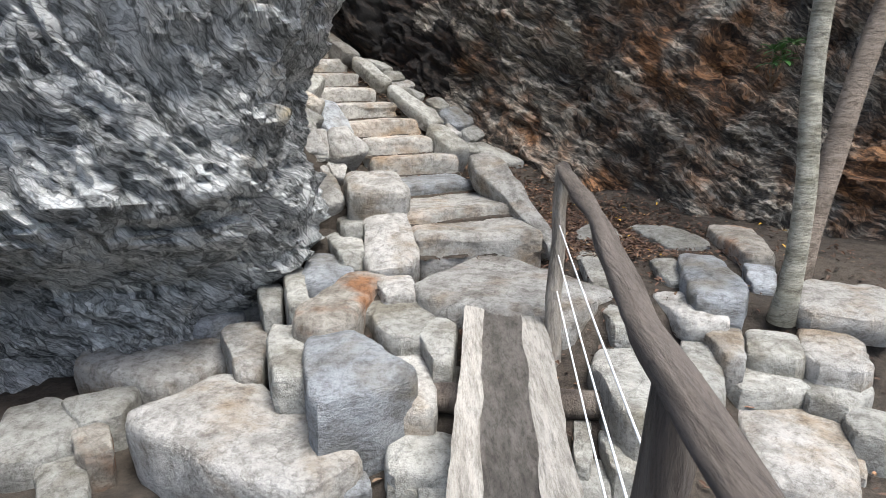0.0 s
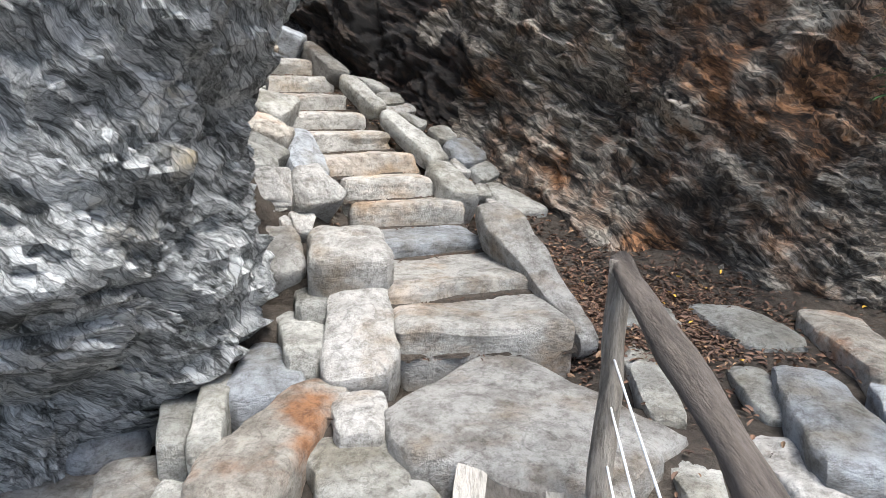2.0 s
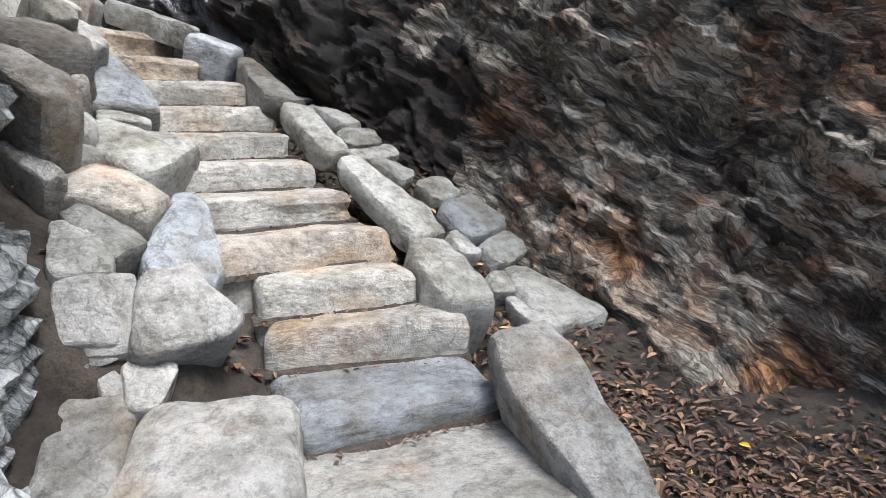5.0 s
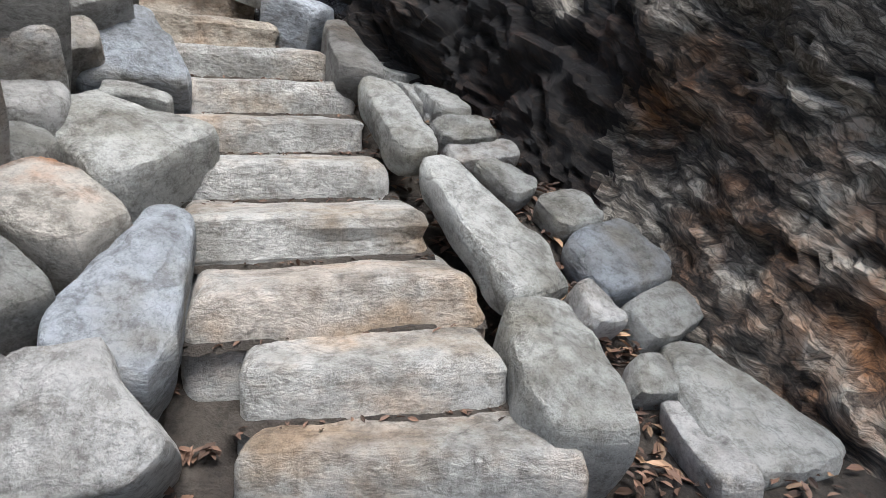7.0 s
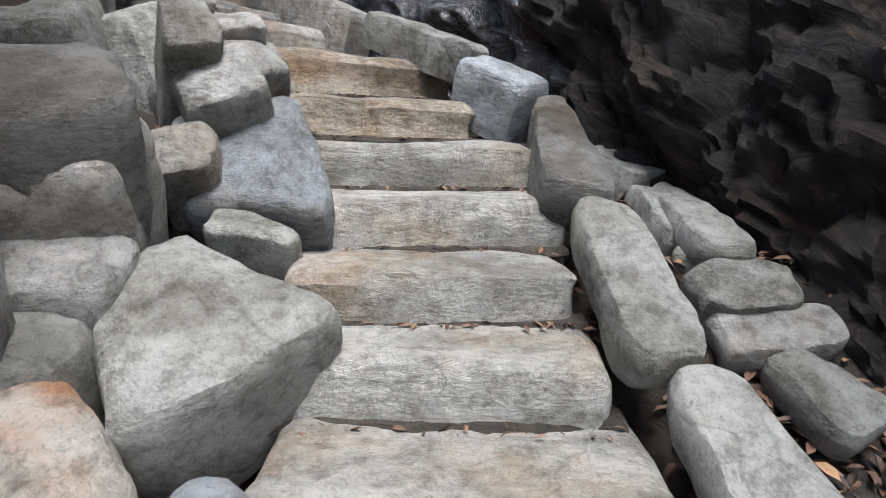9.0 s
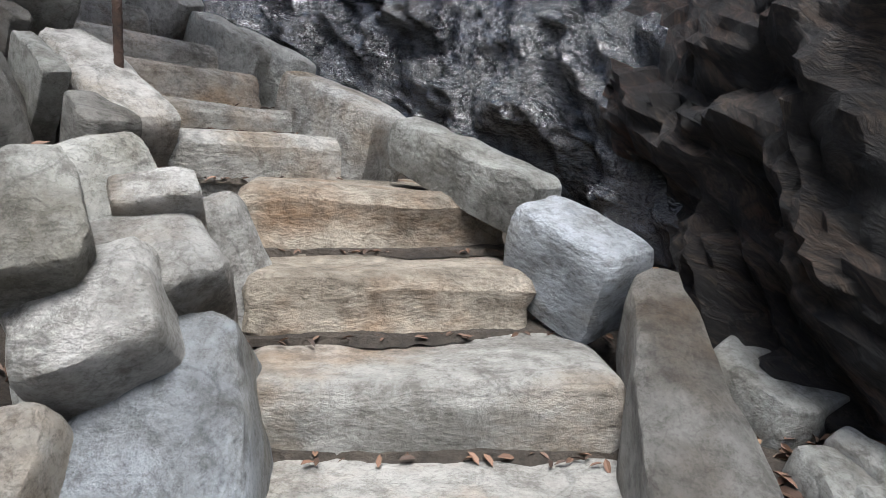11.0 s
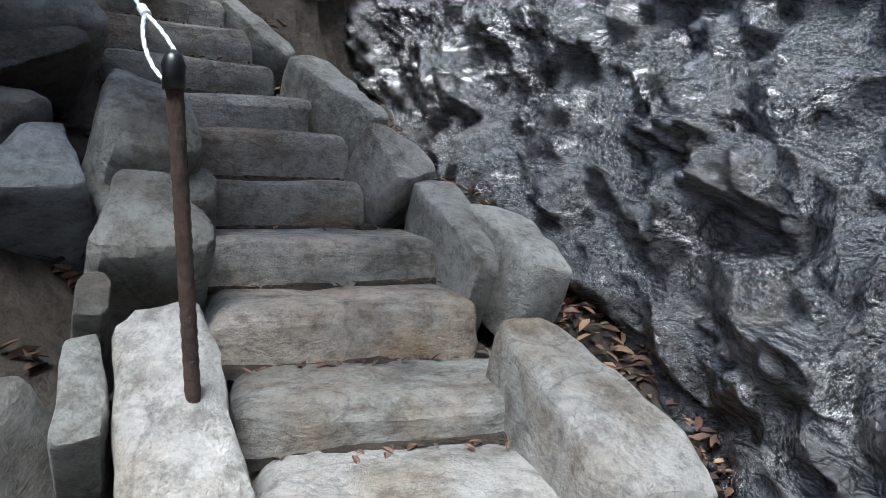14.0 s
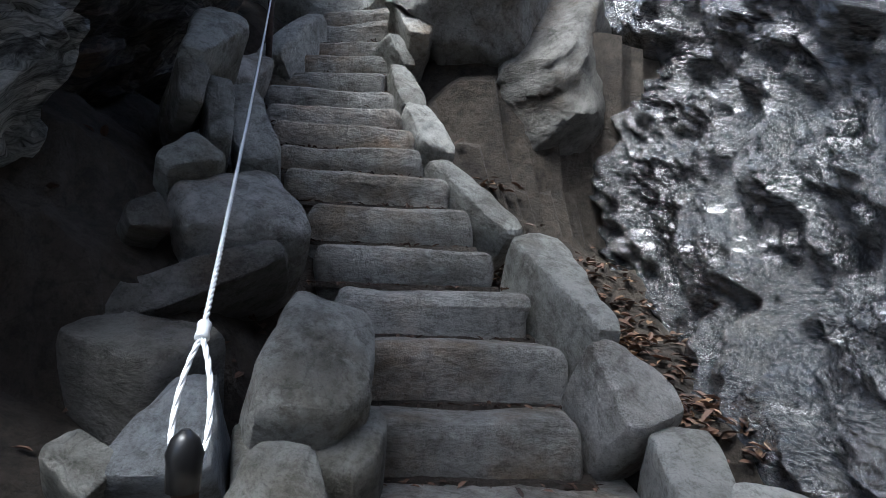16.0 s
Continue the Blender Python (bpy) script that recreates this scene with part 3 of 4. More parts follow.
# stand-in roof of the arch: a thick, uneven mass between the two faces, added out of view to shade the stairs
ru, rv = np.linspace(0, 1, 130), np.linspace(-1, 1, 90)
U, V = np.meshgrid(ru, rv, indexing="ij")
axis_pts = np.array([(-2.9, 6.6, 5.5), (-3.3, 6.5, 5.5), (-3.6, 6.4, 5.7), (-3.9, 6.3, 5.9), (-4.2, 6.2, 6.1)])
at = np.linspace(0, 1, len(axis_pts))
ax_, ay_, az_ = [np.interp(U, at, axis_pts[:, k]) for k in range(3)]
wx, wy = np.interp(U, at, [0.3, 0.2, 0.1, 0.0, 0.0]), np.interp(U, at, [0.7, 0.72, 0.72, 0.7, 0.7])
under = np.stack([(ax_ + V * 2.8 * wx).ravel(), (ay_ + V * 2.8 * wy).ravel(), (az_ - 0.5 * V * V).ravel()], 1)
dn = np.tanh(2.5 * vnoise(np.stack([(under[:, 0] * 0.55 + under[:, 2] * 0.83) * 6, under[:, 1], under[:, 0]], 1)))
under[:, 2] += 0.18 * fbm(under * 0.9, 4) + 0.12 * dn
over = under.copy()
over[:, 2] += 2.5
k = len(under)
fr = grid_faces(130, 90)
faces = fr.tolist() + (fr[:, ::-1] + k).tolist()
rim = [i * 90 for i in range(130)] + [129 * 90 + j for j in range(1, 90)] + [i * 90 + 89 for i in range(128, -1, -1)] + list(range(88, 0, -1))
faces += [[a, b, b + k, a + k] for a, b in zip(rim, rim[1:] + rim[:1])]
tagged(part("shade_ceiling", mesh_of("shade_ceiling", np.concatenate([under, over]), faces), cave_shade_mat, None), "unseen rock mass added as an arch roof to shade the stairs", "rock roof", kind="structure")

# ---- the stairs ----
stairs = tagged(empty("stone_staircase"), "curving staircase of rough pale sandstone blocks", "staircase")
for i, (x, y, z, width, yaw) in enumerate(STEPS):
    nxt = STEPS[i + 1] if i + 1 < len(STEPS) else (x - 0.2, y, z + 0.15, width, yaw)
    depth = min(0.95, math.hypot(nxt[0] - x, nxt[1] - y) + (0.4 if i in (11, 12) else 0.24))
    rise = z - (STEPS[i - 1][2] if i else 0.0)
    h = rise + 0.34
    p, f = rough_block(width * 1.02, depth, h, 3.1 + i * 2.7, 0.12, 0.032 if i not in (5, 11, 12) else 0.045, 1.0, (40, 14, 10), 0.45 if i in (5, 6, 8, 11, 12) else 0.2)
    ob = part("step", mesh_of("step", p, f), step_rust if i in (11, 12) else (blue if i == 2 else step_mat), stairs)
    ob.matrix_basis = pose(x, y, z, 0, 0, yaw) @ pose(0, depth / 2, 0)

# soil gathered along the foot of each riser
for i, (x, y, z, width, yaw) in enumerate(STEPS):
    zb = (STEPS[i - 1][2] if i else 0.02) + 0.004
    ca, sa = math.cos(radians(yaw)), math.sin(radians(yaw))
    sv, sf = [], []
    for j in range(41):
        s = (j / 40 - 0.5) * width * 1.04
        d = max(0.008, 0.03 + 0.05 * noise.noise(Vector((s * 7, i * 3.3, 0))) + 0.02 * noise.noise(Vector((s * 30, i, 2))))
        for q, hgt in ((d, -0.012), (d * 0.4, 0.008), (-0.06, 0.018)):
            sv.append((x + ca * s + sa * q, y + sa * s - ca * q, zb + hgt + 0.006 * noise.noise(Vector((s * 25, q * 60, i)))))
    for j in range(40):
        for q in range(2):
            o = j * 3 + q
            sf.append([o, o + 3, o + 4, o + 1])
    part("soil_strip", mesh_of("soil_strip", sv, sf), soil, stairs, "dark soil and grit")

# ---- borders, rubble and paving ----
KERB = tagged(empty("stone_kerb"), "row of tilted border stones along the stairs", "stone kerb")
FLAGS = tagged(empty("stone_flags"), "flat stepping stones in the gully under the cliff", "flat stones")
WALL = tagged(empty("retaining_wall"), "dry wall of rounded boulders beside the stairs", "dry wall")
SHELF = tagged(empty("rock_shelf"), "dark slabs jutting from under the overhang", "rock shelf")
PAVE = tagged(empty("stone_pavement"), "uneven paving of pale boulders at the stair foot", "stone paving")
stone(KERB, 0.65, 5.98, 0.40, 1.60, 0.27, 0.24, -65, 24, 8, 0.42, tan)
stone(KERB, 0.06, 7.20, 0.80, 0.61, 0.32, 0.40, -59, 24, -3, 1.19, grey)
stone(KERB, -0.33, 7.69, 1.14, 0.86, 0.26, 0.13, -38, 30, 3, 1.60, grey)
stone(KERB, -0.84, 8.08, 1.51, 0.72, 0.21, 0.14, -47, 29, -1, 1.04, grey)
stone(KERB, -1.35, 8.62, 1.86, 0.89, 0.21, 0.20, -54, 21, -5, 1.80, dark)
stone(KERB, -1.76, 8.84, 2.11, 0.40, 0.25, 0.26, -6, 22, 8, 1.04, blue)
stone(KERB, -2.25, 8.90, 2.33, 0.72, 0.21, 0.17, 3, 19, 6, 1.11, grey)
stone(KERB, -3.01, 8.93, 2.54, 0.71, 0.23, 0.60, 5, 19, -0, 1.65, tan)
stone(KERB, -3.90, 8.93, 2.87, 0.72, 0.15, 0.30, -1, 22, -6, 0.51, grey)
stone(KERB, -3.81, 9.15, 2.80, 0.51, 0.23, 0.30, 6, 23, -12, 0.50, grey)
stone(KERB, -4.29, 8.81, 3.13, 0.34, 0.21, 0.30, 44, 39, 13, 1.87, tan)
stone(KERB, -4.78, 8.65, 3.43, 0.87, 0.20, 0.30, 18, 25, -3, 0.50, grey)
stone(KERB, -5.28, 8.27, 3.80, 0.62, 0.18, 0.25, 57, 37, 9, 1.04, grey)
stone(KERB, -5.61, 8.00, 4.18, 0.50, 0.20, 0.25, 30, 46, -4, 1.02, grey)
stone(KERB, -5.85, 7.82, 4.49, 0.44, 0.15, 0.25, 34, 47, 6, 1.70, grey)
stone(KERB, -6.01, 7.76, 4.74, 0.24, 0.12, 0.25, 77, 60, 26, 0.92, grey)
stone(KERB, -6.10, 7.83, 4.97, 0.38, 0.24, 0.35, 17, 52, -1, 0.50, tan)
stone(FLAGS, 0.17, 8.08, 0.95, 0.45, 0.37, 0.12, -125, 5, -33, 1.00, blue)
stone(FLAGS, 0.61, 7.64, 0.57, 0.65, 0.41, 0.16, -52, 18, -1, 1.90, grey)
stone(FLAGS, 0.37, 7.95, 0.76, 0.36, 0.22, 0.18, -122, 8, -34, 0.99, grey)
stone(FLAGS, -0.07, 8.21, 1.11, 0.27, 0.24, 0.10, -131, 5, -26, 1.03, grey)
stone(FLAGS, -0.36, 8.24, 1.23, 0.28, 0.17, 0.10, -16, 25, 13, 1.49, grey)
stone(FLAGS, -0.62, 8.42, 1.43, 0.31, 0.18, 0.10, -137, 2, -39, 1.07, grey)
stone(FLAGS, -0.51, 8.39, 1.33, 0.38, 0.18, 0.10, -136, 1, -28, 1.17, tan)
stone(FLAGS, -0.85, 8.69, 1.59, 0.48, 0.18, 0.10, -46, 16, -2, 1.32, grey)
stone(FLAGS, 0.12, 7.74, 0.83, 0.22, 0.15, 0.14, -41, 34, -2, 1.60, tan)
stone(FLAGS, 0.34, 7.61, 0.63, 0.18, 0.18, 0.15, -56, 33, -6, 1.49, grey)
stone(FLAGS, 0.50, 7.37, 0.51, 0.40, 0.14, 0.15, -60, 8, 5, 1.28, tan)
stone(FLAGS, -1.29, 9.17, 1.75, 0.37, 0.33, 0.20, -100, 4, -19, 0.87, grey)
stone(FLAGS, -0.99, 8.80, 1.59, 0.41, 0.19, 0.12, -34, 21, -2, 1.90, grey)
stone(FLAGS, -0.95, 9.03, 1.58, 0.40, 0.12, 0.10, -9, 23, 14, 1.77, grey)
stone(FLAGS, -1.57, 9.43, 1.85, 0.31, 0.22, 0.12, -116, 0, -6, 0.93, grey)
stone(FLAGS, -0.77, 8.64, 1.49, 0.23, 0.17, 0.15, -94, 12, -11, 1.60, grey)
stone(FLAGS, -1.80, 9.57, 1.95, 0.33, 0.26, 0.12, -41, 26, -9, 1.90, dark)
stone(WALL, -0.59, 5.72, 0.56, 0.60, 0.50, 0.50, -76, 10, -1, 1.05, tan)
stone(WALL, -1.17, 6.21, 0.84, 0.34, 0.19, 0.30, -74, 50, -12, 1.03, tan)
stone(WALL, -1.06, 5.80, 0.49, 0.51, 0.25, 0.30, -69, 22, -4, 1.00, tan)
stone(WALL, -0.99, 6.11, 0.60, 0.20, 0.16, 0.20, -73, 34, -15, 0.74, tan)
stone(WALL, -0.94, 6.30, 0.85, 0.35, 0.34, 0.50, -47, 50, 5, 1.90, tan)
stone(WALL, -1.11, 6.77, 1.06, 0.66, 0.26, 0.30, -72, 27, -14, 1.90, blue)
stone(WALL, -1.57, 7.20, 1.46, 0.50, 0.41, 0.35, -6, 19, 16, 1.90, grey)
stone(WALL, -1.44, 6.77, 1.25, 0.43, 0.29, 0.45, 0, 19, 19, 0.87, orange)
stone(WALL, -1.84, 6.76, 1.81, 0.68, 0.18, 0.50, -23, 22, 10, 1.90, tan)
stone(WALL, -1.93, 7.03, 1.63, 0.55, 0.44, 0.45, -30, 24, 5, 0.86, tan)
stone(WALL, -1.90, 7.05, 1.82, 0.36, 0.33, 0.40, -134, 1, -26, 1.24, tan)
stone(WALL, -1.73, 6.88, 1.42, 0.31, 0.30, 0.40, -29, 22, 7, 0.93, grey)
stone(WALL, -2.08, 7.64, 2.01, 0.26, 0.26, 0.40, -117, 19, -36, 0.96, tan)
stone(WALL, -2.00, 7.45, 1.78, 0.21, 0.19, 0.30, -28, 39, 16, 0.82, tan)
stone(WALL, -1.72, 6.64, 1.39, 0.35, 0.11, 0.40, -24, 23, 8, 1.03, tan)
stone(WALL, -1.36, 6.51, 1.11, 0.33, 0.17, 0.45, -14, 26, 16, 1.43, grey)
stone(WALL, -1.93, 7.04, 1.98, 0.44, 0.39, 0.40, -20, 21, 8, 0.91, dark)
stone(WALL, -1.37, 6.37, 1.06, 0.35, 0.20, 0.40, -48, 29, -1, 1.45, grey)
stone(WALL, -1.23, 6.16, 0.86, 0.29, 0.20, 0.40, -62, 49, -3, 0.96, tan)
stone(WALL, -1.07, 6.08, 0.56, 0.21, 0.11, 0.30, -24, 39, 13, 1.66, tan)
stone(WALL, -1.17, 6.09, 0.68, 0.15, 0.04, 0.10, -141, 13, -76, 0.72, tan)
stone(WALL, -1.20, 6.03, 0.48, 0.15, 0.11, 0.30, -143, -7, -63, 1.15, tan)
stone(WALL, -1.95, 7.72, 1.80, 0.53, 0.33, 0.40, -47, 39, 1, 1.90, blue)
stone(WALL, -2.20, 7.80, 2.08, 0.32, 0.26, 0.40, -99, 18, -31, 1.02, tan)
stone(WALL, -2.28, 7.87, 2.21, 0.18, 0.10, 0.25, -113, 6, -37, 1.10, tan)
stone(WALL, -2.16, 7.60, 2.19, 0.28, 0.15, 0.50, -17, 42, 6, 1.38, grey)
stone(WALL, -2.13, 7.62, 1.84, 0.17, 0.12, 0.25, -110, 20, -36, 1.64, grey)
stone(WALL, -1.79, 7.54, 1.55, 0.26, 0.11, 0.30, 22, 10, 28, 0.57, grey)
stone(WALL, -3.12, 8.05, 2.55, 0.57, 0.20, 0.50, 11, 30, 4, 1.23, tan)
stone(WALL, -3.62, 7.96, 2.92, 0.34, 0.23, 0.45, 12, 32, -2, 1.90, grey)
stone(WALL, -3.15, 7.88, 2.58, 0.27, 0.08, 0.40, 5, 32, -1, 1.32, grey)
stone(WALL, -3.37, 7.86, 2.71, 0.14, 0.06, 0.30, 4, 26, -1, 0.97, dark)
stone(WALL, -2.80, 7.93, 2.41, 0.21, 0.13, 0.40, 13, 24, 6, 1.61, dark)
stone(WALL, -4.04, 7.94, 3.21, 0.46, 0.28, 0.45, 7, 30, -15, 0.99, grey)
stone(WALL, -3.74, 7.67, 3.04, 0.30, 0.19, 0.50, 10, 39, 0, 1.90, blue)
stone(WALL, -3.99, 7.99, 2.99, 0.28, 0.24, 0.45, -16, 19, -11, 1.90, grey)
stone(WALL, -3.61, 7.54, 2.98, 0.14, 0.10, 0.40, 79, 38, 35, 1.06, grey)
stone(WALL, -3.84, 7.82, 2.94, 0.25, 0.08, 0.35, 26, 27, 5, 0.90, grey)
stone(WALL, -4.43, 7.50, 3.66, 0.39, 0.33, 0.35, -48, 7, -38, 0.60, tan)
stone(WALL, -4.42, 7.31, 3.80, 0.21, 0.13, 0.30, -28, 29, -41, 0.55, grey)
stone(WALL, -4.88, 7.33, 4.05, 0.68, 0.16, 0.30, 34, 37, 12, 1.08, grey)
stone(WALL, -4.63, 7.32, 4.02, 0.35, 0.10, 0.30, 30, 51, -2, 0.82, grey)
stone(WALL, -5.34, 7.11, 4.43, 0.47, 0.16, 0.25, -6, 26, -28, 1.41, tan)
stone(WALL, -4.49, 7.28, 4.07, 0.20, 0.09, 0.30, 30, 65, -11, 0.69, dark)
stone(WALL, -6.05, 7.08, 4.88, 0.65, 0.17, 0.30, -10, 40, -0, 1.39, grey)
stone(WALL, -4.16, 7.33, 3.57, 0.11, 0.11, 0.30, -44, 15, -68, 0.70, dark)
stone(WALL, -4.74, 7.23, 4.37, 0.57, 0.15, 0.40, 11, 32, -21, 0.50, grey)
stone(WALL, -2.78, 7.72, 2.24, 0.52, 0.40, 0.60, -60, 14, 20, 0.90, grey)
stone(WALL, -2.50, 7.88, 2.08, 0.50, 0.30, 0.55, -70, 18, 16, 0.80, tan)
stone(WALL, -3.10, 7.60, 2.52, 0.36, 0.30, 0.50, -20, 20, 12, 1.10, dark)
stone(WALL, -2.70, 7.36, 2.22, 0.46, 0.36, 0.60, -40, 16, 14, 1.20, grey)
stone(WALL, -3.30, 7.36, 2.78, 0.44, 0.34, 0.60, 20, 20, 14, 1.00, grey)
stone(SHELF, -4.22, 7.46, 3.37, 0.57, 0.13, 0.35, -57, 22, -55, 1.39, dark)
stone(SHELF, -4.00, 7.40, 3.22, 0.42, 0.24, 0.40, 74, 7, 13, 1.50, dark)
stone(PAVE, 0.50, 4.45, 0.02, 1.27, 1.05, 0.45, -38, 0, 0, 0.67, tan)
stone(PAVE, -0.26, 4.07, -0.08, 0.73, 0.43, 0.25, -75, 0, -0, 0.71, grey)
stone(PAVE, -0.03, 3.72, -0.10, 0.69, 0.21, 0.30, -85, -0, -0, 0.50, grey)
stone(PAVE, -0.18, 3.46, -0.22, 0.88, 0.22, 0.30, -83, -0, -0, 1.49, tan)
stone(PAVE, -0.53, 3.33, -0.04, 0.86, 0.51, 0.60, -67, -0, -0, 1.57, blue)
stone(PAVE, -0.11, 2.93, -0.38, 0.41, 0.37, 0.30, -89, -0, 0, 0.83, grey)
stone(PAVE, -1.06, 3.12, -0.35, 1.42, 0.68, 0.50, -39, -0, 0, 0.70, tan)
stone(PAVE, -2.05, 4.31, -0.45, 1.06, 0.77, 0.40, -31, -0, 0, 0.91, tan)
stone(PAVE, -1.88, 4.77, -0.32, 0.53, 0.37, 0.20, -39, -0, -0, 1.46, blue)
stone(PAVE, -1.63, 4.94, -0.30, 0.29, 0.23, 0.15, -42, -0, -0, 1.16, grey)
stone(PAVE, -1.33, 4.04, -0.28, 0.95, 0.27, 0.30, -72, 0, 0, 0.50, tan)
stone(PAVE, -0.94, 3.68, -0.15, 0.88, 0.28, 0.35, -77, -0, -0, 0.73, grey)
stone(PAVE, -1.28, 4.53, -0.10, 0.55, 0.17, 0.30, -74, -0, -0, 0.74, grey)
stone(PAVE, -1.09, 4.52, 0.00, 1.04, 0.16, 0.40, -75, -0, 0, 0.92, grey)
stone(PAVE, -0.92, 4.94, 0.02, 0.71, 0.39, 0.30, -78, -0, -0, 1.34, blue)
stone(PAVE, -0.69, 4.30, 0.00, 1.15, 0.38, 0.35, -104, -0, -0, 1.43, orange)
stone(PAVE, -0.82, 5.31, 0.12, 0.94, 0.30, 0.30, -76, -0, -0, 0.62, grey)
stone(PAVE, -0.87, 5.97, 0.25, 1.31, 0.35, 0.30, -79, -0, -0, 0.73, grey)
stone(PAVE, -0.34, 4.47, -0.00, 0.47, 0.26, 0.25, -80, 0, -0, 0.76, tan)
stone(PAVE, 1.21, 4.19, -0.08, 0.71, 0.24, 0.25, -97, 0, -0, 0.56, grey)
stone(PAVE, 1.11, 3.30, -0.15, 0.94, 0.45, 0.50, -90, 0, 0, 0.91, grey)
stone(PAVE, 1.57, 3.58, -0.20, 0.89, 0.24, 0.40, -107, -0, -0, 0.85, grey)
stone(PAVE, 1.78, 3.74, -0.12, 0.52, 0.22, 0.30, -102, 0, -0, 0.59, tan)
stone(PAVE, 2.09, 3.77, -0.15, 0.46, 0.34, 0.30, -111, -0, -0, 0.96, grey)
stone(PAVE, 2.45, 3.76, -0.15, 0.75, 0.36, 0.35, -111, -0, -0, 1.02, tan)
stone(PAVE, 1.95, 3.57, -0.28, 0.49, 0.37, 0.30, -177, 0, 0, 1.13, grey)
stone(PAVE, 2.32, 3.47, -0.30, 0.47, 0.33, 0.30, -126, -0, 0, 0.56, grey)
stone(PAVE, 1.90, 3.05, -0.40, 0.99, 0.56, 0.50, -111, 0, -0, 0.85, tan)
stone(PAVE, 2.10, 5.80, 0.045, 0.85, 0.50, 0.12, -80, -0, -0, 1.01, grey)
stone(PAVE, 1.93, 4.47, 0.10, 1.11, 0.39, 0.35, -101, 0, 0, 1.11, blue)
stone(PAVE, 2.61, 5.46, 0.10, 1.11, 0.35, 0.30, -98, -0, -0, 0.70, orange)
stone(PAVE, 2.40, 4.64, 0.02, 0.58, 0.22, 0.25, -112, -0, -0, 0.78, blue)
stone(PAVE, 1.71, 4.15, -0.03, 0.61, 0.44, 0.15, -94, 0, 0, 0.71, tan)
stone(PAVE, 1.79, 4.87, 0.00, 0.68, 0.23, 0.08, -95, -0, -0, 1.13, grey)
stone(PAVE, 1.47, 5.98, 0.035, 0.62, 0.42, 0.10, -99, -0, -0, 1.10, grey)
stone(PAVE, 1.23, 5.02, 0.00, 1.07, 0.25, 0.12, -95, -0, -0, 0.80, grey)
stone(PAVE, 2.76, 4.20, 0.02, 0.77, 0.62, 0.20, -114, 0, -0, 0.92, tan)
stone(PAVE, 2.54, 4.09, -0.08, 0.27, 0.25, 0.20, -113, 0, -0, 0.87, grey)
stone(PAVE, 2.36, 3.14, -0.35, 0.39, 0.30, 0.30, -120, 0, -0, 0.68, grey)
stone(PAVE, 0.75, 3.09, -0.40, 0.53, 0.10, 0.30, -102, -0, -0, 0.94, grey)
stone(PAVE, 0.92, 2.97, -0.40, 0.39, 0.17, 0.30, -93, -0, -0, 0.91, grey)
stone(PAVE, 2.24, 3.08, -0.50, 0.44, 0.09, 0.30, -120, -0, -0, 1.00, tan)
stone(PAVE, -2.45, 3.49, -0.55, 0.77, 0.47, 0.40, -53, -0, -0, 1.71, grey)
stone(PAVE, -1.98, 3.23, -0.50, 0.37, 0.20, 0.30, -56, -0, -0, 0.89, orange)
stone(PAVE, -2.13, 3.63, -0.50, 0.45, 0.38, 0.30, -61, -0, 0, 0.56, grey)
stone(PAVE, 0.05, 3.58, -0.30, 0.38, 0.13, 0.10, -90, 0, 0, 0.63, dark)
stone(PAVE, -0.44, 2.82, -0.50, 0.20, 0.15, 0.20, -74, -0, -0, 0.95, blue)
stone(PAVE, -0.21, 2.78, -0.48, 0.15, 0.14, 0.20, -175, -0, 0, 1.00, grey)
stone(PAVE, -0.04, 2.74, -0.48, 0.22, 0.16, 0.20, -87, -0, -0, 0.84, grey)
stone(PAVE, 0.76, 2.86, -0.50, 0.34, 0.19, 0.30, -100, -0, -0, 0.87, grey)
stone(PAVE, -2.04, 3.00, -0.60, 0.47, 0.26, 0.30, -57, -0, -0, 0.95, grey)

stone(PAVE, -0.46, 5.24, 0.22, 1.10, 0.42, 0.35, -81, 18, 3, 1.25, tan)

# ---- boulders standing on their own ----
boulders = "boulders under the arch"


def boulder(x, y, z, l, w, h, yaw, pitch, roll, taper, material, label, seed, rough=0.12):
    p, f = rough_block(l, w, h, seed, 0.2, rough * 0.6, taper, (34, 26, 22), 0.3, 12)
    ob = part("boulder", mesh_of("boulder", p, f), material, None)
    ob.matrix_basis = pose(x, y, z, roll, pitch, yaw)
    return tagged(ob, label, "boulder", boulders)


boulder(-6.35, 8.6, 5.0, 1.5, 0.55, 0.9, 165, -48, -10, 1.1, dark, "huge dark slab leaning beside the upper stairs", 5.3)
boulder(-6.9, 8.3, 6.0, 1.2, 0.8, 1.4, 160, 20, 0, 1.0, tan, "pale weathered boulder at the head of the stairs", 8.1)
boulder(-7.3, 6.9, 6.4, 1.6, 1.0, 1.4, 100, 5, 0, 1.0, grey, "grey boulder beyond the head of the stairs", 11.1)


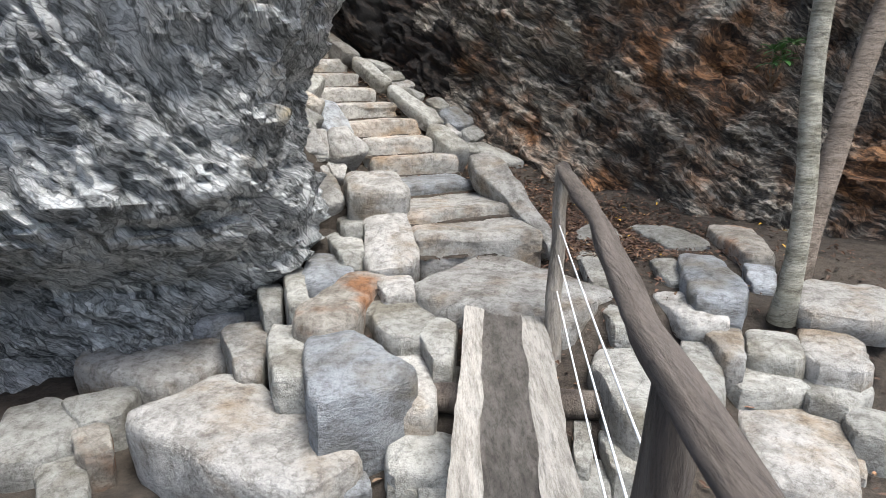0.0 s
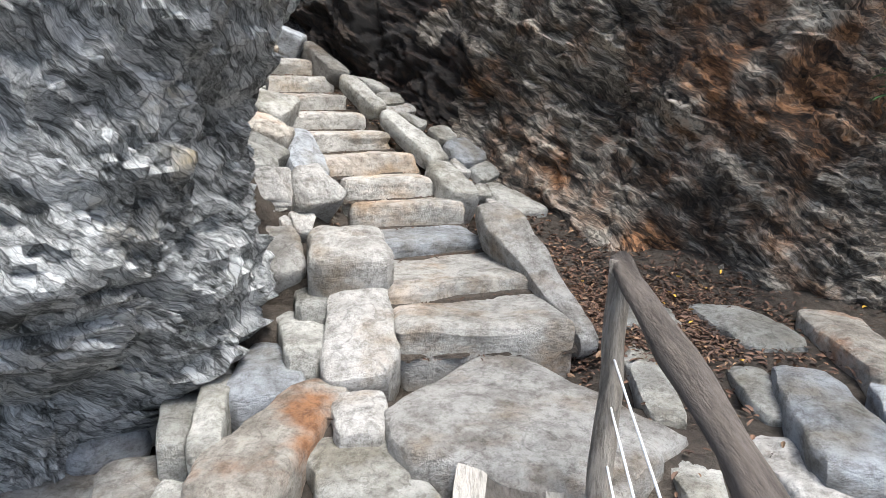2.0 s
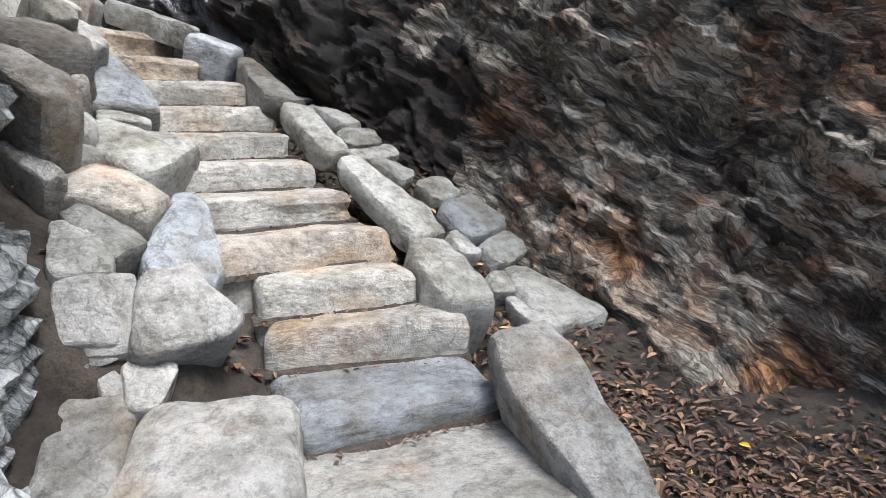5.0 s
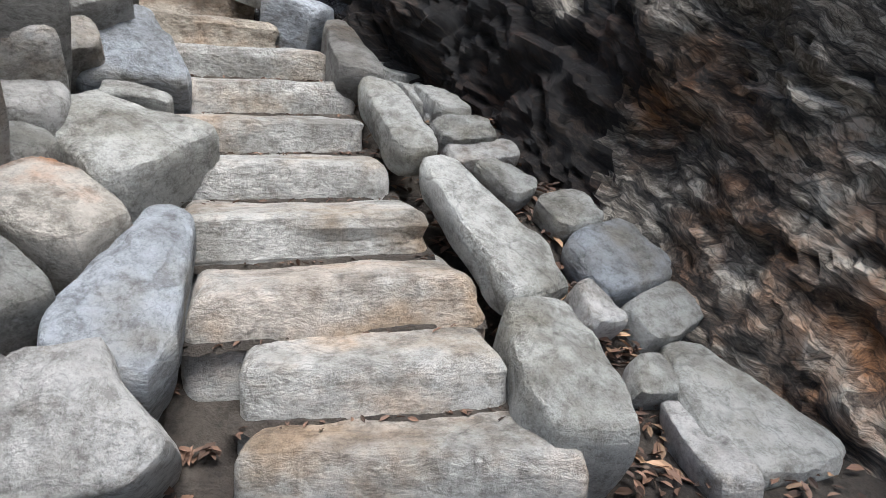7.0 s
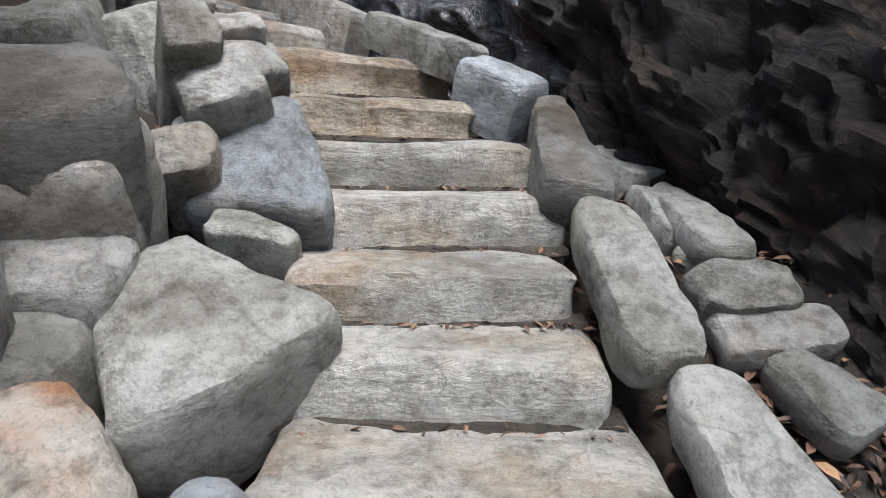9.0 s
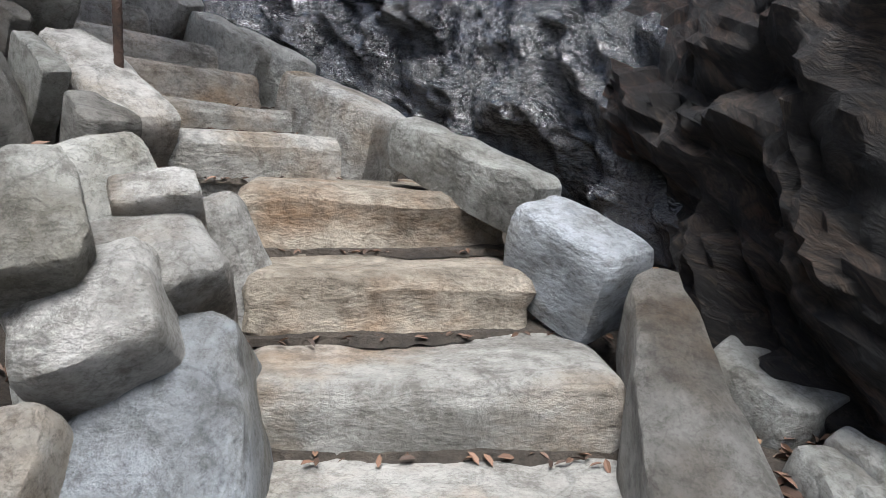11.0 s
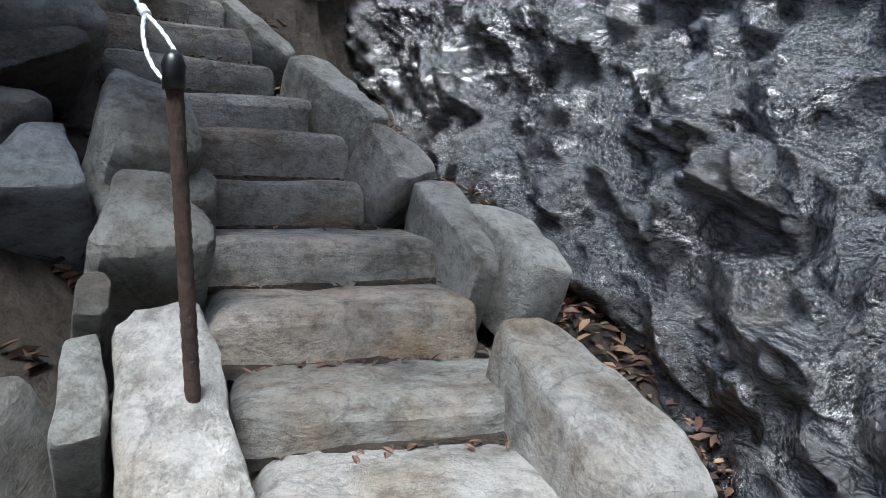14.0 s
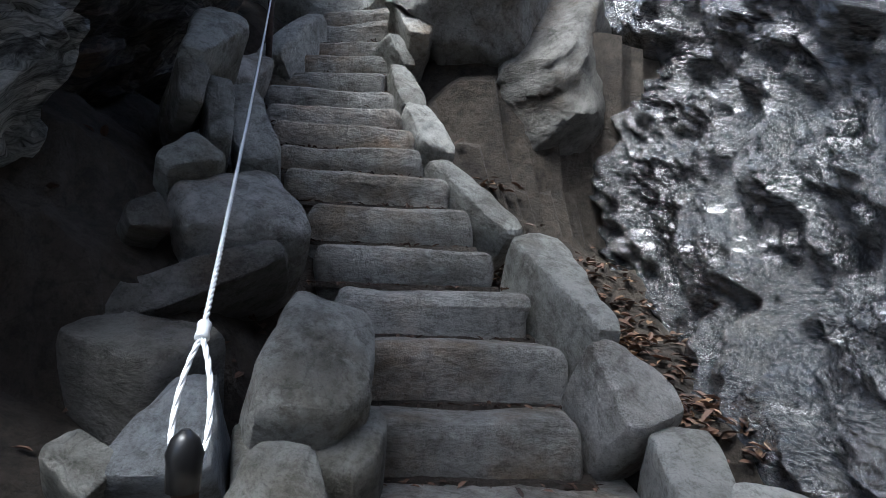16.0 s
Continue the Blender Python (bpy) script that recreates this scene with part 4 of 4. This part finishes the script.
# ---- tubes: logs, posts, cords ----
def tube(points, radii, sides=10, seed=0.0, knots=0.0, caps=True):
    pts = [Vector(p) for p in points]
    bm = bmesh.new()
    rings = []
    for i, (p, r) in enumerate(zip(pts, radii)):
        d = (pts[min(i + 1, len(pts) - 1)] - pts[max(i - 1, 0)]).normalized()
        s = d.cross(Vector((0, 0, 1)) if abs(d.z) < 0.9 else Vector((1, 0, 0))).normalized()
        u = s.cross(d)
        ring = []
        for k in range(sides):
            a = 2 * math.pi * k / sides
            rr = r * (1 + knots * noise.noise(Vector((math.cos(a) * 1.5 + seed, math.sin(a) * 1.5, i * 0.35))))
            ring.append(bm.verts.new(p + (s * math.cos(a) + u * math.sin(a)) * rr))
        rings.append(ring)
    for a, b in zip(rings[:-1], rings[1:]):
        for k in range(sides):
            bm.faces.new((a[k], a[(k + 1) % sides], b[(k + 1) % sides], b[k])).smooth = True
    if caps:
        bm.faces.new(rings[0][::-1])
        bm.faces.new(rings[-1])
    bmesh.ops.recalc_face_normals(bm, faces=bm.faces[:])
    return bm


def along(a, b, n, wobble=0.0, seed=0.0, sag=0.0):
    a, b = Vector(a), Vector(b)
    out = []
    for i in range(n):
        t = i / (n - 1)
        p = a.lerp(b, t)
        p += Vector((noise.noise(Vector((t * 4, seed, 0))), noise.noise(Vector((t * 4, seed, 5))), noise.noise(Vector((t * 4, seed, 9))))) * wobble
        p.z -= sag * 4 * t * (1 - t)
        out.append(p)
    return out


# ---- the half-log footbridge ----
bridge = tagged(empty("footbridge"), "narrow half-log footbridge, pale rims and a gritty dark tread", "footbridge")
n, y0, y1 = 60, -1.6, 4.3
section = [(-0.25, 0.0), (-0.13, 0.0), (-0.115, -0.008), (0.09, -0.008), (0.105, 0.0), (0.25, 0.0), (0.245, -0.06), (0.18, -0.17), (0.0, -0.22), (-0.18, -0.17), (-0.245, -0.06)]
bv, bf = [], []
for i in range(n):
    yy = y0 + (y1 - y0) * i / (n - 1)
    cx = 0.12 + 0.0695 * yy
    for j, (a, c) in enumerate(section):
        w = 1 + 0.05 * noise.noise(Vector((yy * 1.4, a * 3, 2)))
        edge = 0.03 * noise.noise(Vector((yy * 3.1, j * 7.7, 4))) if j in (1, 2, 3, 4) else 0.012 * noise.noise(Vector((yy * 5, j * 3.3, 1)))
        bv.append((cx + a * w + edge, yy, -0.015 + c + 0.006 * noise.noise(Vector((yy * 4, a * 9, 0)))))
m = len(section)
for i in range(n - 1):
    for j in range(m):
        bf.append([i * m + j, i * m + (j + 1) % m, (i + 1) * m + (j + 1) % m, (i + 1) * m + j])
bf.append(list(range(m)))
bf.append([(n - 1) * m + j for j in range(m)][::-1])
me = mesh_of("half_log", bv, bf, False)
me.materials.append(plank_mat)
me.materials.append(plank_dark)
for q in me.polygons:
    if q.index < (n - 1) * m and q.index % m in (1, 2, 3):
        q.material_index = 1
part("half_log", me, plank_mat, bridge)
part("bearer", tube(along((-0.15, 3.35, -0.33), (0.95, 3.3, -0.33), 12, 0.02, 3), [0.085] * 12, 12, 2, 0.2), bark_dark, bridge, "dark round cross log")

# ---- the railing ----
rail = tagged(empty("log_railing"), "rustic railing of bare logs strung with white cords", "railing")
A, Bp = Vector((0.72, 3.86, 0.93)), Vector((0.50, 1.2, 0.86))
Cp = Bp + (Bp - A) * 0.75
part("handrail", tube(along(A + (A - Bp) * 0.02, Cp, 40, 0.05, 7.7), [0.04 + 0.012 * i / 39 for i in range(40)], 14, 4, 0.35), rail_bark, rail, "dark weathered knotty log")
part("post", tube(along((0.67, 3.70, -0.35), (0.715, 3.86, 0.95), 14, 0.02, 1), [0.052 - 0.001 * i for i in range(14)], 12, 8, 0.3), wood_grey, rail)
part("post", tube(along((0.50, 1.36, -0.6), (0.53, 1.33, 0.84), 14, 0.02, 2), [0.06] * 14, 12, 3, 0.3), bark_dark, rail)
part("post", tube(along((0.32, -0.75, -0.6), (0.34, -0.75, 0.8), 14, 0.02, 2), [0.06] * 14, 12, 5, 0.3), bark_dark, rail)
for za, zb in ((0.60, 0.55), (0.42, 0.30), (0.20, 0.08)):
    part("cord", tube(along((0.70, 3.78, za), (0.51, 1.34, zb), 12, 0, 0, 0.015), [0.0045] * 12, 6), white_wire, rail)


# ---- trees ----
def leaf_mesh(name, count, spot, size, material, rng, flat=0.3, narrow=0.38, droop=0.1):
    """Many small bent leaves in one mesh; spot() gives a place for each."""
    v, f = [], []
    for _ in range(count):
        p = spot()
        if p is None:
            continue
        s = size * rng.uniform(0.6, 1.3)
        r = Euler((rng.gauss(0, flat), rng.gauss(0, flat), rng.uniform(0, 6.28))).to_matrix()
        k = len(v)
        for a, b, c in ((-0.5, 0, 0), (-0.15, narrow / 2, droop), (0.25, narrow / 2.3, droop), (0.55, 0, -droop * 0.5), (0.25, -narrow / 2.3, droop), (-0.15, -narrow / 2, droop), (0.05, 0, 0)):
            q = r @ Vector((a * s, b * s, c * s))
            v.append((p[0] + q.x, p[1] + q.y, p[2] + q.z))
        f += [[k, k + 6, k + 1], [k + 1, k + 6, k + 2], [k + 2, k + 6, k + 3], [k + 3, k + 6, k + 4], [k + 4, k + 6, k + 5], [k + 5, k + 6, k]]
    return mesh_of(name, v, f, False)


def tree(base, top, r0, r1, bark, label, seed):
    rng = random.Random(seed)
    ob = tagged(empty("tree"), label, "tree", "trees at the cliff foot")
    pts = along(base, top, 30, 0.12, seed)
    part("trunk", tube(pts, [r0 * (1.35 if i == 0 else 1.12 if i == 1 else 1) + (r1 - r0) * i / 29 for i in range(30)], 14, seed, 0.14), bark, ob)
    tips = []
    for i in range(12):
        p = pts[16 + i]
        a = rng.uniform(0, 6.28)
        e = p + Vector((math.cos(a), math.sin(a), 0.5)) * rng.uniform(0.8, 1.8)
        part("limb", tube(along(p, e, 6, 0.15, i), [0.03, 0.026, 0.022, 0.016, 0.011, 0.006], 6), bark, ob)
        tips.append((p, e))

    def spot():
        p, e = rng.choice(tips)
        q = p.lerp(e, rng.uniform(0.3, 1.1))
        return (q.x + rng.gauss(0, 0.3), q.y + rng.gauss(0, 0.3), q.z + rng.gauss(0, 0.25))
    part("crown", leaf_mesh("crown", 900, spot, 0.11, leaf_green, rng, 0.6, 0.5), leaf_green, ob)


tree((2.25, 4.02, -0.12), (2.30, 4.3, 6.2), 0.068, 0.035, bark_pale, "slender pale-barked tree with lichen, rooted in the rubble", 21)
tree((2.62, 4.62, -0.12), (4.0, 5.1, 6.4), 0.092, 0.045, bark_brown, "leaning brown-barked tree beside the pale one", 33)

# ---- the evergreen shrub on the cliff ----
rng = random.Random(5)
shrub = tagged(empty("rhododendron_shrub"), "small evergreen shrub with long glossy leaves on the cliff", "shrub")
for i in range(7):
    a = rng.uniform(0, 6.28)
    tip = Vector((3.08 + 0.16 * math.cos(a), 6.0 + 0.1 * math.sin(a), 1.6 + rng.uniform(-0.14, 0.14)))
    part("stem", tube(along((3.3, 6.75, 1.3), tip, 8, 0.04, i, 0.04), [0.007] * 8, 6), bark_brown, shrub)
    v, f = [], []
    for j in range(9):
        b = j * 2.4 + rng.uniform(-0.3, 0.3)
        L, W = rng.uniform(0.11, 0.16), rng.uniform(0.034, 0.045)
        d = Vector((math.cos(b), math.sin(b), rng.uniform(-0.3, 0.45))).normalized()
        s = d.cross(Vector((0, 0, 1))).normalized()
        up = s.cross(d)
        k = len(v)
        for q, w, z in ((0.02, 0.15, 0), (0.3, 0.9, 0.05), (0.62, 1.0, 0.05), (0.86, 0.6, 0.0), (1.0, 0.02, -0.1)):
            c = tip + d * (L * q) + up * (L * z)
            v += [c - s * W / 2 * w + up * 0.004, c - up * 0.002, c + s * W / 2 * w + up * 0.004]
        for q in range(4):
            o = k + q * 3
            f += [[o, o + 1, o + 4, o + 3], [o + 1, o + 2, o + 5, o + 4]]
    part("leaf_rosette", mesh_of("leaf_rosette", [tuple(c) for c in v], f), leaf_green, shrub)

# ---- the iron post and its cable ----
iron = tagged(empty("iron_post"), "rusty iron bar set in a boulder, its cap blackened for shade", "post")
pb, pt = Vector((-3.12, 8.10, 2.28)), Vector((-3.02, 8.07, 3.17))
part("bar", tube(along(pb, pt, 60), [0.0145 + (0.0016 if i % 2 else 0) for i in range(60)], 12), rust_iron, iron)
part("cap", tube([pt - Vector((0, 0, 0.03)), pt, pt + Vector((0, 0, 0.012)), pt + Vector((0, 0, 0.03)), pt + Vector((0, 0, 0.04))], [0.020, 0.020, 0.022, 0.016, 0.005], 14), cap_shade_black, iron, "cap coloured black for its shaded look")
cable = tagged(empty("wire_cable"), "taut galvanised steel handrail cable with a crimped loop", "cable")
fe, far_end = Vector((-3.17, 8.01, 3.30)), Vector((-5.7, 7.07, 4.93))


def strand(name, pts, r, lay=0.02, label=""):
    """A twisted wire rope: three strands wound about a line."""
    pts = [Vector(p) for p in pts]
    for s in range(3):
        q = []
        for i, p in enumerate(pts):
            a = i * 0.9 + s * 2.094
            d = (pts[min(i + 1, len(pts) - 1)] - pts[max(i - 1, 0)]).normalized()
            u = d.cross(Vector((0.3, 1, 0.2))).normalized()
            q.append(p + (u * math.cos(a) + d.cross(u) * math.sin(a)) * r * 0.55)
        part(name, tube(q, [r * 0.62] * len(q), 6), steel, cable, label)


strand("strand", along(fe, far_end, 420, 0, 0, 0.03), 0.0042)
loop = []
for i in range(50):
    a = 2 * math.pi * i / 49
    w = 0.032 * math.sin(a) * (0.5 - 0.5 * math.cos(a)) ** 0.35 if 0 < i < 49 else 0
    loop.append(fe.lerp(pt + Vector((0, 0, -0.02)), 0.5 - 0.5 * math.cos(a)) + Vector((0.15, 0.98, 0)) * w)
strand("loop_strand", loop, 0.004)
dirc = (far_end - fe).normalized()
part("ferrule", tube([fe - dirc * 0.005, fe, fe + dirc * 0.012, fe + dirc * 0.03, fe + dirc * 0.036], [0.008, 0.011, 0.009, 0.0105, 0.007], 12), steel, cable, "crimped steel ferrule")
part("anchor", tube([far_end - Vector((0, 0, 0.5)), far_end + Vector((0, 0, 0.05))], [0.018, 0.018], 10), rust_iron, cable, "rusty anchor bar")

# ---- fallen leaves ----
rng = random.Random(77)


def gully():
    i = rng.randrange(len(STEPS) - 6)
    x, y, z, w, yaw = STEPS[i]
    u = Vector((math.cos(radians(yaw)), math.sin(radians(yaw))))
    d = w / 2 + 0.18 + abs(rng.gauss(0.0, 0.42))
    px, py = x + u.x * d + rng.gauss(0, 0.12), y + u.y * d + rng.gauss(0, 0.12)
    return (px, py, float(ground_height(px, py)) + rng.uniform(0.01, 0.05))


def foot():
    px, py = rng.uniform(-0.6, 3.6), rng.uniform(1.6, 7.0)
    if rng.random() < 0.72:
        px, py = rng.gauss(1.5, 0.5), rng.gauss(6.0, 0.45)
    return (px, py, float(ground_height(px, py)) + rng.uniform(0.005, 0.045))


def treads():
    i = rng.randrange(len(STEPS))
    x, y, z, w, yaw = STEPS[i]
    a = radians(yaw)
    s = rng.uniform(-0.55, 0.55) * w
    d = abs(rng.gauss(0, 0.03)) + 0.01
    return (x + math.cos(a) * s + math.sin(a) * d, y + math.sin(a) * s - math.cos(a) * d, (STEPS[i - 1][2] if i else 0.0) + 0.01)


def left_gaps():
    i = rng.randrange(22)
    x, y, z, w, yaw = STEPS[i]
    u = Vector((math.cos(radians(yaw)), math.sin(radians(yaw))))
    d = -(w / 2 + 0.05 + abs(rng.gauss(0.0, 0.3)))
    px, py = x + u.x * d, y + u.y * d
    return (px, py, float(ground_height(px, py)) + rng.uniform(0.01, 0.05))


for name, label, count, spot, size, material in (
        ("leaf_litter", "dead brown leaves piled under the cliff", 5200, gully, 0.06, leaf_brown),
        ("leaf_litter", "curled tan leaves scattered in the gully", 1100, gully, 0.065, leaf_tan),
        ("leaf_litter", "brown leaves among the paving stones", 6500, foot, 0.05, leaf_brown),
        ("leaf_litter", "tan leaves among the paving stones", 800, foot, 0.05, leaf_tan),
        ("leaf_litter", "few fresh yellow leaves on the ground", 45, foot, 0.06, leaf_yellow),
        ("leaf_litter", "leaf crumbs along the backs of treads", 900, treads, 0.032, leaf_brown),
        ("leaf_litter", "dead leaves caught between wall stones", 700, left_gaps, 0.07, leaf_brown)):
    tagged(part(name, leaf_mesh(name, count, spot, size, material, rng), material, None), label, "leaf litter", kind="stuff")
